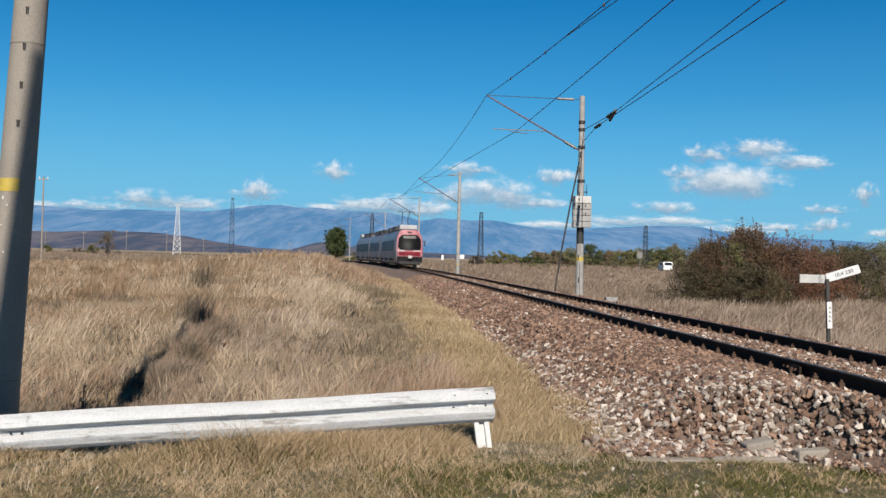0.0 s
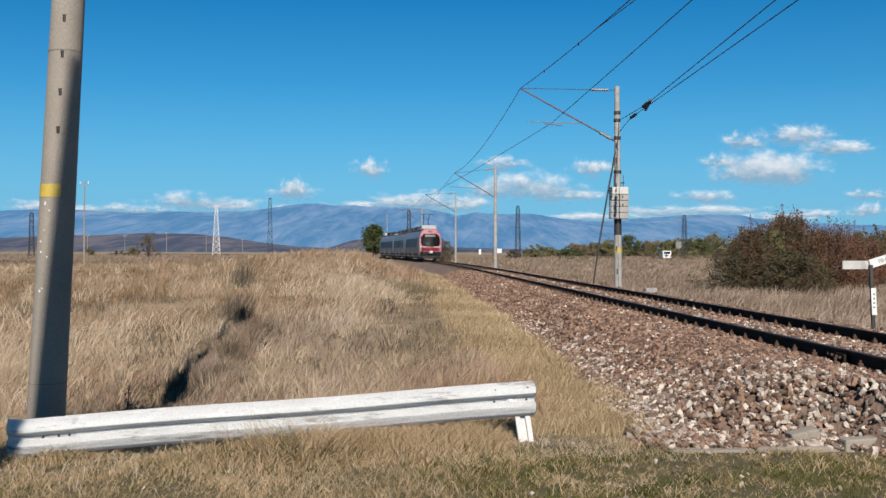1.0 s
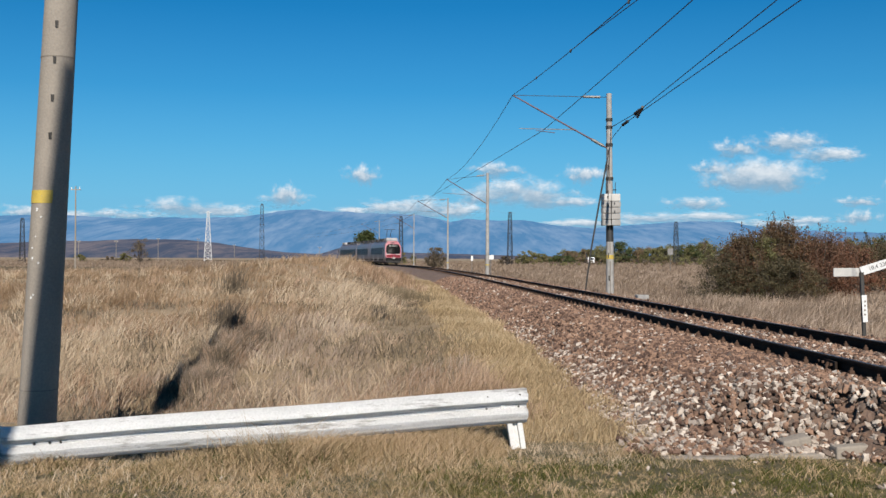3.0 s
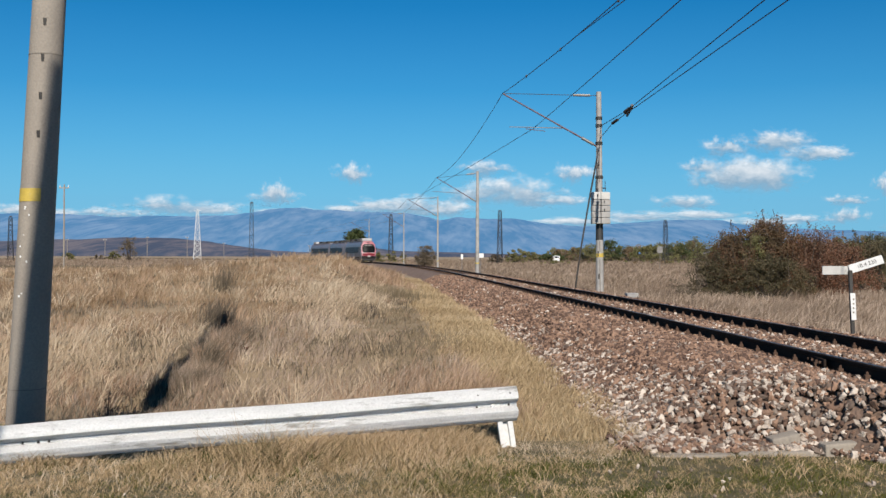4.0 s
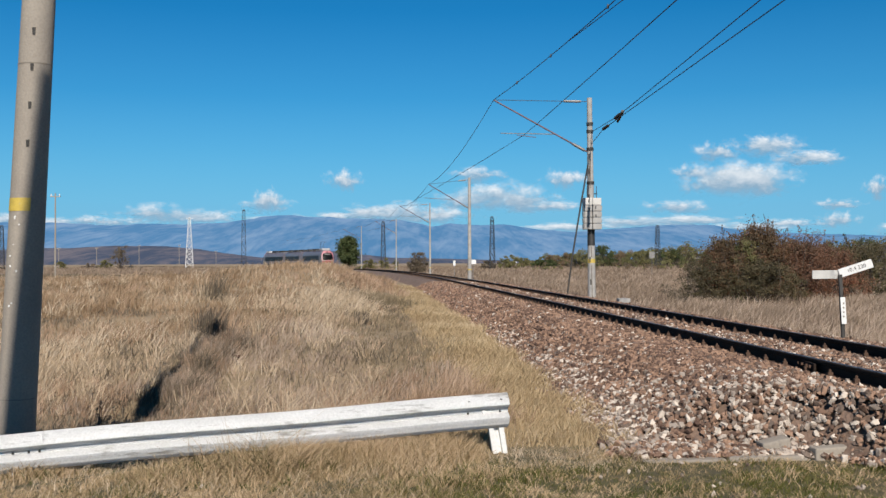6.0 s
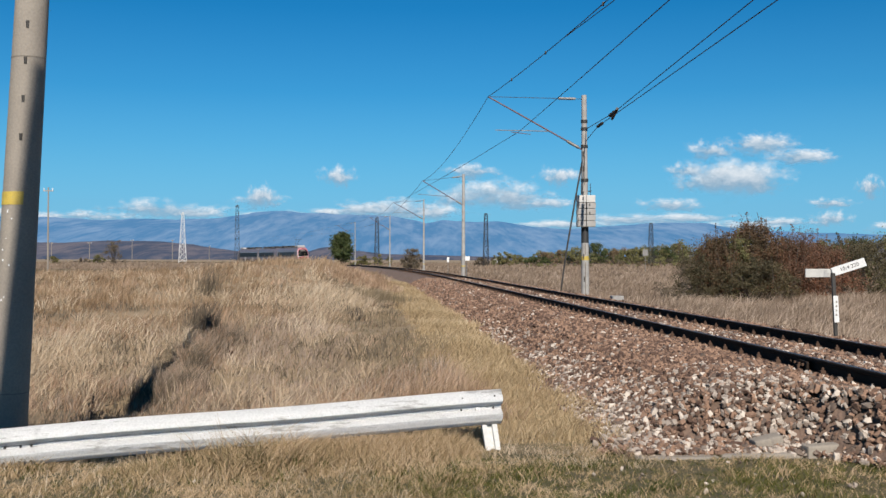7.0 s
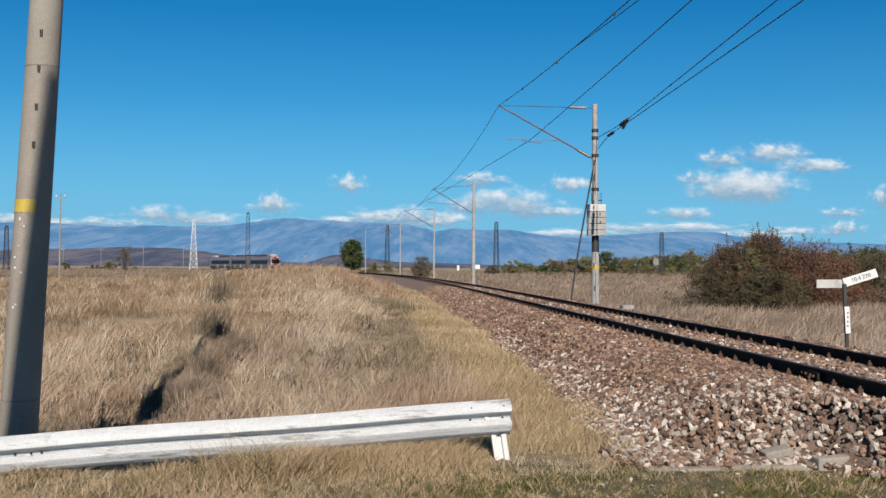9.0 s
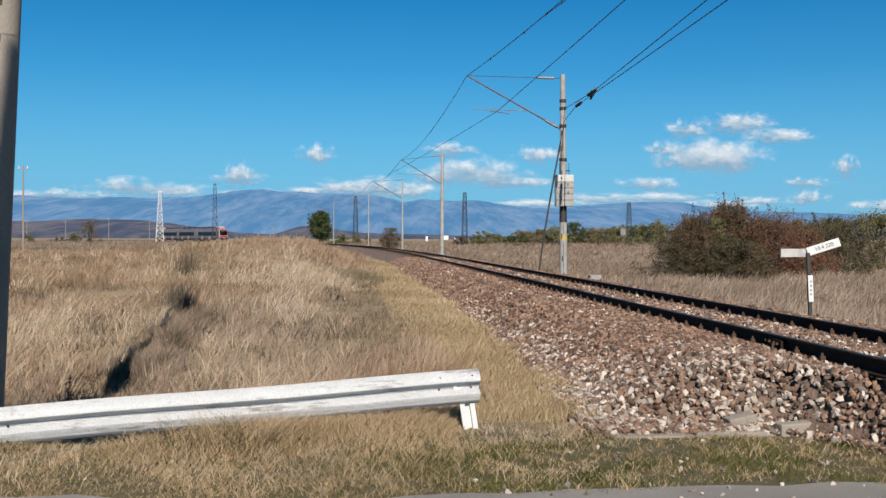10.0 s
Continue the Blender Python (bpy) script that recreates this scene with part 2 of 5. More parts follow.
def ballast(x, y):
    """The ballast's height over the same plan; lower than the ground away from the track."""
    d = np.abs(off_track(x, y))
    top = 0.53 - 0.45 * sm(1.75, 3.35, d) * 1.12
    e = off_track(x, y)
    yy = y + 1.0 * sm(1.6, 0.85, e)
    foot = top - 0.75 * sm(10.6, 9.55, yy) * sm(0.60, 1.15, e)
    foot = np.where(y < 12, np.maximum(foot, height(x, y) + 0.035), foot)
    return np.where((d < 3.6) & ~((yy < 9.52) & (e > 0.85)), foot, -9.0)


# ---- building helpers ----
def part(name, bm, material, parent=None, label=""):
    """One mesh from a bmesh, under its thing if one is given."""
    me = bpy.data.meshes.new(name)
    bm.to_mesh(me)
    bm.free()
    me.materials.append(material)
    ob = new(name, me)
    ob.parent = parent
    return tagged(ob, label)


def shared(name, me, parent, m):
    ob = new(name, me)
    ob.parent = parent
    ob.matrix_basis = m
    return ob


def thing(name, at=None, label="", category="", group="", kind=""):
    ob = new(name)
    ob.empty_display_size = 0.2
    if at is not None:
        ob.matrix_basis = at
    return tagged(ob, label, category, group, kind)


def mesh_of(name, verts, faces, material, smooth=False):
    me = bpy.data.meshes.new(name)
    me.from_pydata(verts, [], faces)
    me.materials.append(material)
    if smooth:
        me.polygons.foreach_set("use_smooth", [True] * len(me.polygons))
    return me


def bulk(name, verts, loops, sizes, material):
    """A mesh of many small pieces from arrays."""
    me = bpy.data.meshes.new(name)
    me.vertices.add(len(verts))
    me.vertices.foreach_set("co", np.asarray(verts, np.float32).ravel())
    me.loops.add(len(loops))
    me.loops.foreach_set("vertex_index", np.asarray(loops, np.int32))
    starts = np.concatenate([[0], np.cumsum(sizes)[:-1]])
    me.polygons.add(len(sizes))
    me.polygons.foreach_set("loop_start", starts.astype(np.int32))
    me.update(calc_edges=True)
    me.materials.append(material)
    return me


def add_box(bm, m, sx, sy, sz, bevel=0.0):
    r = bmesh.ops.create_cube(bm, size=1, matrix=m @ Matrix.Diagonal((sx, sy, sz, 1)))
    if bevel:
        es = list({e for v in r["verts"] for e in v.link_edges})
        bmesh.ops.bevel(bm, geom=es, offset=bevel, segments=2, affect="EDGES", profile=0.6)


def add_tube(bm, a, b, r0, r1=None, seg=10):
    a, b = Vector(a), Vector(b)
    d = b - a
    m = Matrix.Translation((a + b) / 2) @ d.to_track_quat("Z", "Y").to_matrix().to_4x4()
    bmesh.ops.create_cone(bm, cap_ends=True, segments=seg, radius1=r0, radius2=r0 if r1 is None else r1, depth=d.length, matrix=m)


def smooth(ob, angle=40):
    me = ob.data
    me.polygons.foreach_set("use_smooth", [True] * len(me.polygons))
    me.set_sharp_from_angle(angle=radians(angle))
    return ob


def box_part(name, m, s, material, parent, bevel=0.01, label=""):
    bm = bmesh.new()
    add_box(bm, m, *s, bevel)
    return part(name, bm, material, parent, label)


def tube_part(name, a, b, r0, r1, material, parent, seg=12, label=""):
    bm = bmesh.new()
    add_tube(bm, a, b, r0, r1, seg)
    return smooth(part(name, bm, material, parent, label))


def wire_part(name, points, r, material, parent=None, label=""):
    """A thin round wire through points."""
    cu = bpy.data.curves.new(name, "CURVE")
    cu.dimensions, cu.bevel_depth, cu.bevel_resolution = "3D", r, 1
    sp = cu.splines.new("POLY")
    sp.points.add(len(points) - 1)
    for q, v in zip(sp.points, points):
        q.co = (*v, 1)
    tmp = new(name, cu)
    me = bpy.data.meshes.new_from_object(tmp)
    bpy.data.objects.remove(tmp)
    bpy.data.curves.remove(cu)
    me.materials.clear()
    me.materials.append(material)
    ob = new(name, me)
    ob.parent = parent
    return tagged(ob, label)


def sag(a, b, drop, n=14):
    a, b = Vector(a), Vector(b)
    return [a.lerp(b, i / n) - Vector((0, 0, drop * 4 * (i / n) * (1 - i / n))) for i in range(n + 1)]


# ---- ground ----
def ground():
    m, n, l, p = nodes_of("dry_field_soil")
    tc = n.new("ShaderNodeTexCoord")
    cols = []
    for scale, a, b in ((0.05, (0.216, 0.155, 0.0864), (0.288, 0.216, 0.122)), (0.6, (0.108, 0.072, 0.0432), (0.245, 0.176, 0.108))):
        t, r = n.new("ShaderNodeTexNoise"), n.new("ShaderNodeValToRGB")
        t.inputs["Scale"].default_value, t.inputs["Detail"].default_value = scale, 7
        l.new(tc.outputs["Object"], t.inputs["Vector"])
        r.color_ramp.elements[0].position, r.color_ramp.elements[1].position = 0.35, 0.65
        r.color_ramp.elements[0].color, r.color_ramp.elements[1].color = (*a, 1), (*b, 1)
        l.new(t.outputs["Fac"], r.inputs["Fac"])
        cols.append(r.outputs["Color"])
    mx = n.new("ShaderNodeMix")
    mx.data_type = "RGBA"
    mx.inputs["Factor"].default_value = 0.5
    l.new(cols[0], mx.inputs["A"])
    l.new(cols[1], mx.inputs["B"])
    sep, mr, verge = n.new("ShaderNodeSeparateXYZ"), n.new("ShaderNodeMapRange"), n.new("ShaderNodeMix")
    l.new(tc.outputs["Object"], sep.inputs[0])
    mr.inputs["From Min"].default_value, mr.inputs["From Max"].default_value = 11.0, 9.6
    l.new(sep.outputs["Y"], mr.inputs["Value"])
    verge.data_type = "RGBA"
    verge.inputs["B"].default_value = (0.062, 0.050, 0.020, 1)
    l.new(mr.outputs[0], verge.inputs["Factor"])
    l.new(mx.outputs["Result"], verge.inputs["A"])
    l.new(verge.outputs["Result"], p.inputs["Base Color"])
    p.inputs["Roughness"].default_value = 1.0
    f, bp = n.new("ShaderNodeTexNoise"), n.new("ShaderNodeBump")
    f.inputs["Scale"].default_value, f.inputs["Detail"].default_value = 9, 6
    l.new(tc.outputs["Object"], f.inputs["Vector"])
    bp.inputs["Strength"].default_value, bp.inputs["Distance"].default_value = 0.8, 0.06
    l.new(f.outputs["Fac"], bp.inputs["Height"])
    l.new(bp.outputs[0], p.inputs["Normal"])
    xs = np.concatenate([-np.geomspace(5000, 21, 60), np.arange(-20, 20.01, 0.2), np.geomspace(21, 5000, 60)])
    ys = np.concatenate([-np.geomspace(4000, 6, 30), np.arange(-5, 30, 0.2), np.arange(30, 90, 0.6), np.geomspace(90, 5000, 90)])
    gx, gy = np.meshgrid(xs, ys)
    gz = height(gx, gy)
    nx, ny = len(xs), len(ys)
    i = np.arange(nx * ny).reshape(ny, nx)
    loops = np.stack([i[:-1, :-1], i[:-1, 1:], i[1:, 1:], i[1:, :-1]], -1).reshape(-1)
    me = bulk("ground", np.stack([gx, gy, gz], -1).reshape(-1, 3), loops, np.full(len(loops) // 4, 4), m)
    me.polygons.foreach_set("use_smooth", [True] * len(me.polygons))
    return tagged(new("ground", me), "dry grassland soil with a shallow ditch beside the track", "ground", kind="structure")


GROUND = ground()


def road():
    ys = np.array([-3.0, -1, 1, 3, 5, 6.4, 7.1])
    bm = bmesh.new()
    rng = np.random.default_rng(5)
    xs = np.arange(-40, 40.01, 0.4)
    edge = 7.25 + 0.42 * sm(0, 3, xs) + 0.08 * np.sin(xs * 1.7) + rng.uniform(-0.07, 0.07, len(xs))
    grid = [[bm.verts.new((x, y if y < 7 else e, -0.045 + 0.58 * float(sm(3.75, 5.0, x)))) for y in ys] for x, e in zip(xs, edge)]
    for a, b in zip(grid, grid[1:]):
        for j in range(len(ys) - 1):
            bm.faces.new((a[j], b[j], b[j + 1], a[j + 1]))
    tagged(part("road", bm, ASPHALT), "worn grey asphalt road leading over the level crossing", "road", kind="structure")


road()

# ---- ballast and track ----
def ballast_bed():
    ys = np.concatenate([np.arange(4.0, 14, 0.15), np.arange(14, 60, 0.4), np.arange(60, 420, 3)])
    ds = np.concatenate([[-3.6], np.linspace(-3.4, 3.4, 35), [3.6]])
    verts, loops = [], []
    for y in ys:
        s = math.atan(np.interp(y, S_Y, S_V))
        for d in ds:
            x, yy = float(track_x(y)) - d * math.cos(s), float(y) - d * math.sin(s) * 1.0
            verts.append((x, yy, max(-0.2, float(ballast(x, yy)) - 0.045) if abs(d) < 3.55 else -0.12))
    k = len(ds)
    i = np.arange(len(ys) * k).reshape(len(ys), k)
    loops = np.stack([i[:-1, 1:], i[:-1, :-1], i[1:, :-1], i[1:, 1:]], -1).reshape(-1)
    me = bulk("ballast_bed", verts, loops, np.full(len(loops) // 4, 4), BED)
    return tagged(new("ballast_bed", me), "reddish brown crushed stone embankment under the track", "ballast", kind="structure")


def ico():
    bm = bmesh.new()
    bmesh.ops.create_icosphere(bm, subdivisions=1, radius=1)
    v = np.array([q.co[:] for q in bm.verts])
    v = np.sign(v) * np.abs(v) ** 0.6
    v = v / np.abs(v).max(1)[:, None] ** 0.5
    f = np.array([[q.index for q in g.verts] for g in bm.faces])
    bm.free()
    return v, f


def stones(name, pts, sizes, material, rng, label, parent):
    v, f = ico()
    n = len(pts)
    rough = 1 + rng.uniform(-0.42, 0.30, (n, len(v), 1))
    a = rng.normal(size=(n, 3, 3))
    q, _ = np.linalg.qr(a)
    sc = np.stack([rng.uniform(0.8, 1.45, n), rng.uniform(0.7, 1.05, n), rng.uniform(0.5, 0.85, n)], -1) * sizes[:, None]
    w = (v[None] * rough) * sc[:, None, :]
    w = np.einsum("nij,nvj->nvi", q, w) + pts[:, None, :]
    loops = (f[None] + (np.arange(n) * len(v))[:, None, None]).reshape(-1)
    me = bulk(name, w.reshape(-1, 3), loops, np.full(n * len(f), 3), material)
    me.shade_flat()
    ob = new(name, me)
    ob.parent = parent
    return tagged(ob, label, kind="stuff")


def lay_stones():
    rng = np.random.default_rng(11)
    bed = ballast_bed()
    k = 420
    px, py = rng.uniform(-3.5, 3.6, k), 6.9 + 2.5 * rng.random(k) ** 2.5
    ok = rng.random(k) < 0.10 + 0.55 * sm(-0.5, 2.5, px)
    px, py = px[ok], py[ok]
    peb = stones("verge_pebbles", np.stack([px, py, np.maximum(height(px, py), -0.05) + 0.012], -1), rng.uniform(0.008, 0.024, len(px)), STONE_PALE, rng, "scattered pale pebbles along the road edge", None)
    tagged(peb, category="gravel")
    n = 125000
    y = np.where(np.arange(n) < 62000, rng.uniform(6.0, 16.0, n), 15.5 + (rng.random(n) ** 1.6) * 50)
    d = rng.uniform(-3.2, 3.5, n)
    sl = np.arctan(np.interp(y, S_Y, S_V))
    x = track_x(y) - d * np.cos(sl)
    z = ballast(x, y)
    keep = (z > -1) & (np.abs(np.abs(d) - 0.75) > 0.085) & ((d > -1.9) | (y < 16)) & ((d < 3.25) | (rng.random(n) < 0.35)) & (x < 0.47 * y + 1)
    x, y, z, d = x[keep], y[keep], z[keep], d[keep]
    near = 0.58 * sm(12.6, 9.7, y) * sm(0.4, 1.5, d) * (1 - 0.55 * sm(1.9, 2.6, d)) + 0.6 * np.exp(-((d - 3.1) / 0.45) ** 2) * sm(30, 15, y) + 0.06 + 0.12 * (np.abs(d) < 0.6) + 0.20 * sm(3.2, 3.8, x) * sm(10.9, 10.2, y)
    blotch = 0.5 + 0.5 * wave(x, y, 0.55)
    pale = rng.random(len(x)) < np.clip(near * (0.35 + 0.75 * blotch), 0, 0.85)
    size = rng.uniform(0.015, 0.037, len(x)) * (1 + 0.012 * (y - 10).clip(0)) * np.where(pale, 1.12, 1.0)
    pts = np.stack([x, y, z + rng.uniform(-0.015, 0.02, len(x))], -1)
    stones("brown_stones", pts[~pale], size[~pale], STONE, rng, "reddish brown crushed ballast stones", bed)
    stones("pale_stones", pts[pale], size[pale], STONE_PALE, rng, "whitish grey crushed ballast stones", bed)
    # loose stones at the foot of the ballast that can be told apart one by one
    v, f = ico()
    kinds = []
    for k in range(8):
        w = v * (1 + rng.uniform(-0.45, 0.35, (len(v), 1))) * np.array((1.2, 0.9, 0.65))
        kinds.append(mesh_of("stone", w.tolist(), f.tolist(), STONE_PALE if k < 4 else STONE))
    for k in range(260):
        yy = rng.uniform(9.55, 12.2)
        dd = rng.uniform(1.5, 3.4)
        xx = float(track_x(yy)) - dd
        r = rng.uniform(0.026, 0.044)
        m = pose(xx, yy, float(max(ballast(xx, yy), height(xx, yy))) + 0.02, *rng.uniform(-40, 40, 2), rng.uniform(0, 360)) @ Matrix.Diagonal((r, r, r, 1))
        shared("stone", kinds[k % 8], bed, m)
    return bed


def sweep(profile, s0, s1, step, d0, z0, close=True):
    """Verts and faces of a profile (across, up) carried along the track at the offset d0."""
    ss = np.arange(s0, s1, step)
    verts, faces = [], []
    k = len(profile)
    for s in ss:
        x, y, h = track_at(s)
        c, sn = math.cos(h), math.sin(h)
        for a, u in profile:
            verts.append((x + (a - d0) * c, y + (a - d0) * sn, z0 + u))
    for i in range(len(ss) - 1):
        for j in range(k):
            p, q = i * k + j, i * k + (j + 1) % k
            faces.append((p, q, q + k, p + k))
    return verts, faces


def railway_track():
    tr = thing("railway_track", None, "single railway track with dark rusty rails on sleepers", "railway track")
    prof = [(-0.07, -0.16), (0.07, -0.16), (0.07, -0.148), (0.012, -0.128), (0.01, -0.045), (0.034, -0.034), (0.036, -0.006), (0.028, 0.0), (-0.028, 0.0), (-0.036, -0.006), (-0.034, -0.034), (-0.01, -0.045), (-0.012, -0.128), (-0.07, -0.148)]
    s_at = float(np.interp(2, T_Y, T_S))
    s_mid = float(np.interp(70, T_Y, T_S))
    s_end = float(np.interp(420, T_Y, T_S))
    for side in (0.7525, -0.7525):
        v1, f1 = sweep(prof, s_at, s_mid, 0.6, side, RAIL_Z)
        v2, f2 = sweep(prof, s_mid - 0.3, s_end, 3.0, side, RAIL_Z)
        k = len(v1)
        rail = new("rail", mesh_of("rail", v1 + v2, f1 + [tuple(i + k for i in f) for f in f2], RUST))
        rail.parent = tr
        vt, ft = sweep([(-0.024, 0.0015), (0.024, 0.0015), (0.024, 0.003), (-0.024, 0.003)], s_at, s_end, 1.0, side, RAIL_Z)
        head = new("running_surface", mesh_of("running_surface", vt, ft, RAIL_TOP))
        head.parent = rail
        tagged(head, "dull polished running surface")
    # sleepers and fastenings
    bm = bmesh.new()
    add_box(bm, pose(0, 0, 0), 2.5, 0.25, 0.16, 0.015)
    sl = bpy.data.meshes.new("sleeper")
    bm.to_mesh(sl)
    bm.free()
    sl.materials.append(WOOD_SLEEPER)
    bm = bmesh.new()
    add_box(bm, pose(0, 0, 0.01), 0.10, 0.13, 0.03, 0.006)
    add_box(bm, pose(0.0, 0, 0.045), 0.055, 0.06, 0.05, 0.008)
    add_tube(bm, (0, 0, 0.05), (0, 0, 0.10), 0.017, 0.014, 6)
    cl = bpy.data.meshes.new("clip")
    bm.to_mesh(cl)
    bm.free()
    cl.materials.append(RUST_CLIP)
    s = float(np.interp(10.25, T_Y, T_S))
    i = 0
    far_bm = bmesh.new()
    while True:
        x, y, h = track_at(s)
        if y > 120:
            break
        m = pose(x, y, RAIL_Z - 0.245, 0, 0, math.degrees(h))
        if i < 75:
            shared("sleeper", sl, tr, m)
        for d in (-0.7525, 0.7525):
            for o in (-0.10, 0.10):
                mc = m @ pose(d + o, 0, 0.085)
                if i < 70:
                    shared("clip", cl, tr, mc)
                elif o < 0:
                    add_box(far_bm, mc @ pose(0, 0, 0.04), 0.07, 0.10, 0.09)
        s += 0.6 if y < 60 else 1.2
        i += 1
    tagged(part("far_clips", far_bm, RUST_CLIP, tr), kind="stuff")
    # joint bars and the crossing's first panel
    jx, jy, jh = track_at(float(np.interp(11.6, T_Y, T_S)))
    for side in (0.7525,):
        m = pose(jx, jy, RAIL_Z - 0.085, 0, 0, math.degrees(jh))
        bar = box_part("joint_bar", m @ pose(-side - 0.03, 0, 0), (0.03, 0.62, 0.085), RUST, tr, 0.008)
        for k in (-0.22, -0.08, 0.08, 0.22):
            tube_part("bolt", m @ Vector((-side - 0.045, k, 0)), m @ Vector((-side - 0.075, k, 0)), 0.018, 0.018, RUST_CLIP, bar, 6)
    x, y, h = track_at(float(np.interp(9.2, T_Y, T_S)))
    box_part("crossing_panel", pose(x, y, RAIL_Z - 0.1, 0, 0, math.degrees(h)), (1.25, 0.9, 0.16), WOOD_SLEEPER, tr, 0.02)


# ---- poles, masts, wires ----
def near_pole():
    th = thing("concrete_pole", None, "leaning round concrete pole with a yellow painted band", "utility pole")
    base, top = Vector((-4.288, 10.25, -0.5)), Vector((-3.788, 10.25, 9.2))
    ax = (top - base).normalized()
    r_at = lambda z: 0.187 - 0.0062 * z
    bm = bmesh.new()
    add_tube(bm, base, top, r_at(-0.5), r_at(9.2), 40)
    smooth(part("shaft", bm, CONCRETE, th))
    at = lambda z: base + ax * ((z + 0.5) / ax.z)
    def ring(name, z0, z1, extra, material, a0, a1):
        b = bmesh.new()
        rows = []
        for z in (z0, z1):
            rows.append([b.verts.new(at(z) + Vector((math.cos(radians(a)) * (r_at(z) + extra), math.sin(radians(a)) * (r_at(z) + extra), 0))) for a in np.linspace(a0, a1, 26)])
        for j in range(25):
            b.faces.new((rows[0][j], rows[0][j + 1], rows[1][j + 1], rows[1][j]))
        return smooth(part(name, b, material, th))
    ring("yellow_band", 2.33, 2.46, 0.004, YELLOW, 190, 300)
    for z in (0.45, 3.80, 6.2):
        ring("seam", z, z + 0.010, 0.003, DULL_CONCRETE, 180, 360)
    # dark plugs on the surface paint the shade inside the pole's holes
    for z in (3.0, 3.38, 3.76, 4.12, 4.5):
        q = at(z) + Vector((0.03, -r_at(z), 0))
        tube_part("recess", q + Vector((0, 0.012, -0.035)), q + Vector((0, 0.012, 0.035)), 0.017, 0.02, DARK_STEEL, th, 8)
    rng = np.random.default_rng(3)
    for k in range(9):
        z, a = rng.uniform(1.3, 2.3), radians(rng.uniform(235, 290))
        q = at(z) + Vector((math.cos(a), math.sin(a), 0)) * (r_at(z) + 0.001)
        box_part("paint_fleck", Matrix.Translation(q), (0.014, 0.01, rng.uniform(0.008, 0.025)), WHITE, th, 0.003)
    # a second pole behind the road, whose shadow falls on the first and on the crash barrier
    th2 = thing("concrete_pole", None, "tall round concrete pole beside the road", "utility pole")
    tube_part("shaft", Vector((-3.99, 0.1, -0.3)), Vector((-2.905, 0.1, 11.0)), 0.23, 0.19, CONCRETE, th2, 28)


def cantilever_mast(x, y, top, tip, reg, detail, z0=0.0):
    """A concrete overhead-line mast; tip and reg are the ends of its bracket and of its steady arm."""
    th = thing("overhead_line_mast", None, "concrete overhead line mast with a bracket over the track", "mast", group="overhead line masts")
    seg = 14
    lean = 0.10 if detail else 0.0
    at = lambda z: Vector((x - lean * (z / top) * 0.6, y, z))
    r = lambda z: (0.165 if y < 90 else 0.13 if y < 130 else 0.105) - 0.0075 * z * (1 if y < 130 else 0.6)
    bm = bmesh.new()
    add_tube(bm, at(z0 - 0.3), at(top), r(0), r(top), seg)
    smooth(part("shaft", bm, CONCRETE_PALE, th))
    root = at(tip[2] - (2.15 if detail else 1.9))
    tube_part("bracket_tube", root, tip, 0.035, 0.03, RED_TUBE, th, 8)
    k = root.lerp(Vector(tip), 0.18)
    tube_part("insulator", root.lerp(Vector(tip), 0.06), k, 0.06, 0.06, STEEL, th, 10)
    tube_part("top_stay", at(top - 0.15), Vector(tip) + Vector((0.05, 0, 0.0)), 0.012, 0.012, DARK_STEEL, th, 6)
    a = at(top - 0.15)
    tube_part("stay_insulator", a.lerp(Vector(tip), 0.09), a.lerp(Vector(tip), 0.27), 0.05, 0.05, STEEL, th, 8)
    j = root.lerp(Vector(tip), 0.36)
    tube_part("steady_arm", j, reg, 0.02, 0.016, STEEL, th, 6)
    if detail:
        tube_part("steady_rod", j.lerp(Vector(reg), 0.35) - Vector((0, 0, 0.14)), Vector(reg).lerp(j, 0.30) - Vector((0, 0, 0.06)), 0.015, 0.015, RED_TUBE, th, 6)
        for z in (top - 1.05, top - 1.35, top - 2.05, top - 3.4):
            tube_part("clamp", at(z - 0.06), at(z + 0.06), r(z) + 0.025, r(z) + 0.025, DARK_STEEL, th, 14)
        for z0b, z1b, mt in ((2.45, 3.12, BLACK), (1.76, 1.92, YELLOW)):
            tube_part("painted_band", at(z0b), at(z1b), r(z0b) + 0.004, r(z1b) + 0.004, mt, th, 14)
        for z, ang in ((1.0, 250), (1.9, 240), (4.4, 235), (5.4, 240), (6.0, 238)):
            q = at(z) + Vector((math.cos(radians(ang)), math.sin(radians(ang)), 0)) * (r(z) - 0.005)
            box_part("spalled_patch", Matrix.Translation(q), (0.05, 0.03, 0.22), DARK_STEEL, th, 0.012)
        # darker strips laid on the shaft paint the shade of its slots
        for z0s, z1s in ((0.35, 1.68), (1.98, 2.42), (4.75, 5.9)):
            tube_part("slot", at(z0s) - Vector((0.01, r(z0s) - 0.006, 0)), at(z1s) - Vector((0.01, r(z1s) - 0.006, 0)), 0.018, 0.018, DULL_CONCRETE, th, 6)
        guy = [Vector((x - 1.05, y - 0.2, 0.2)), Vector((x - 0.78, y - 0.16, 2.1)), Vector((x - 0.42, y - 0.12, 4.2)), at(top - 2.2)]
        wire_part("earthing_cable", guy, 0.035, DARK_STEEL, th, "thick black cable down to the ground")
    else:
        tube_part("painted_band", at(1.2), at(1.3), r(1.25) + 0.004, r(1.3) + 0.004, YELLOW, th, 14)
    return th, at, r


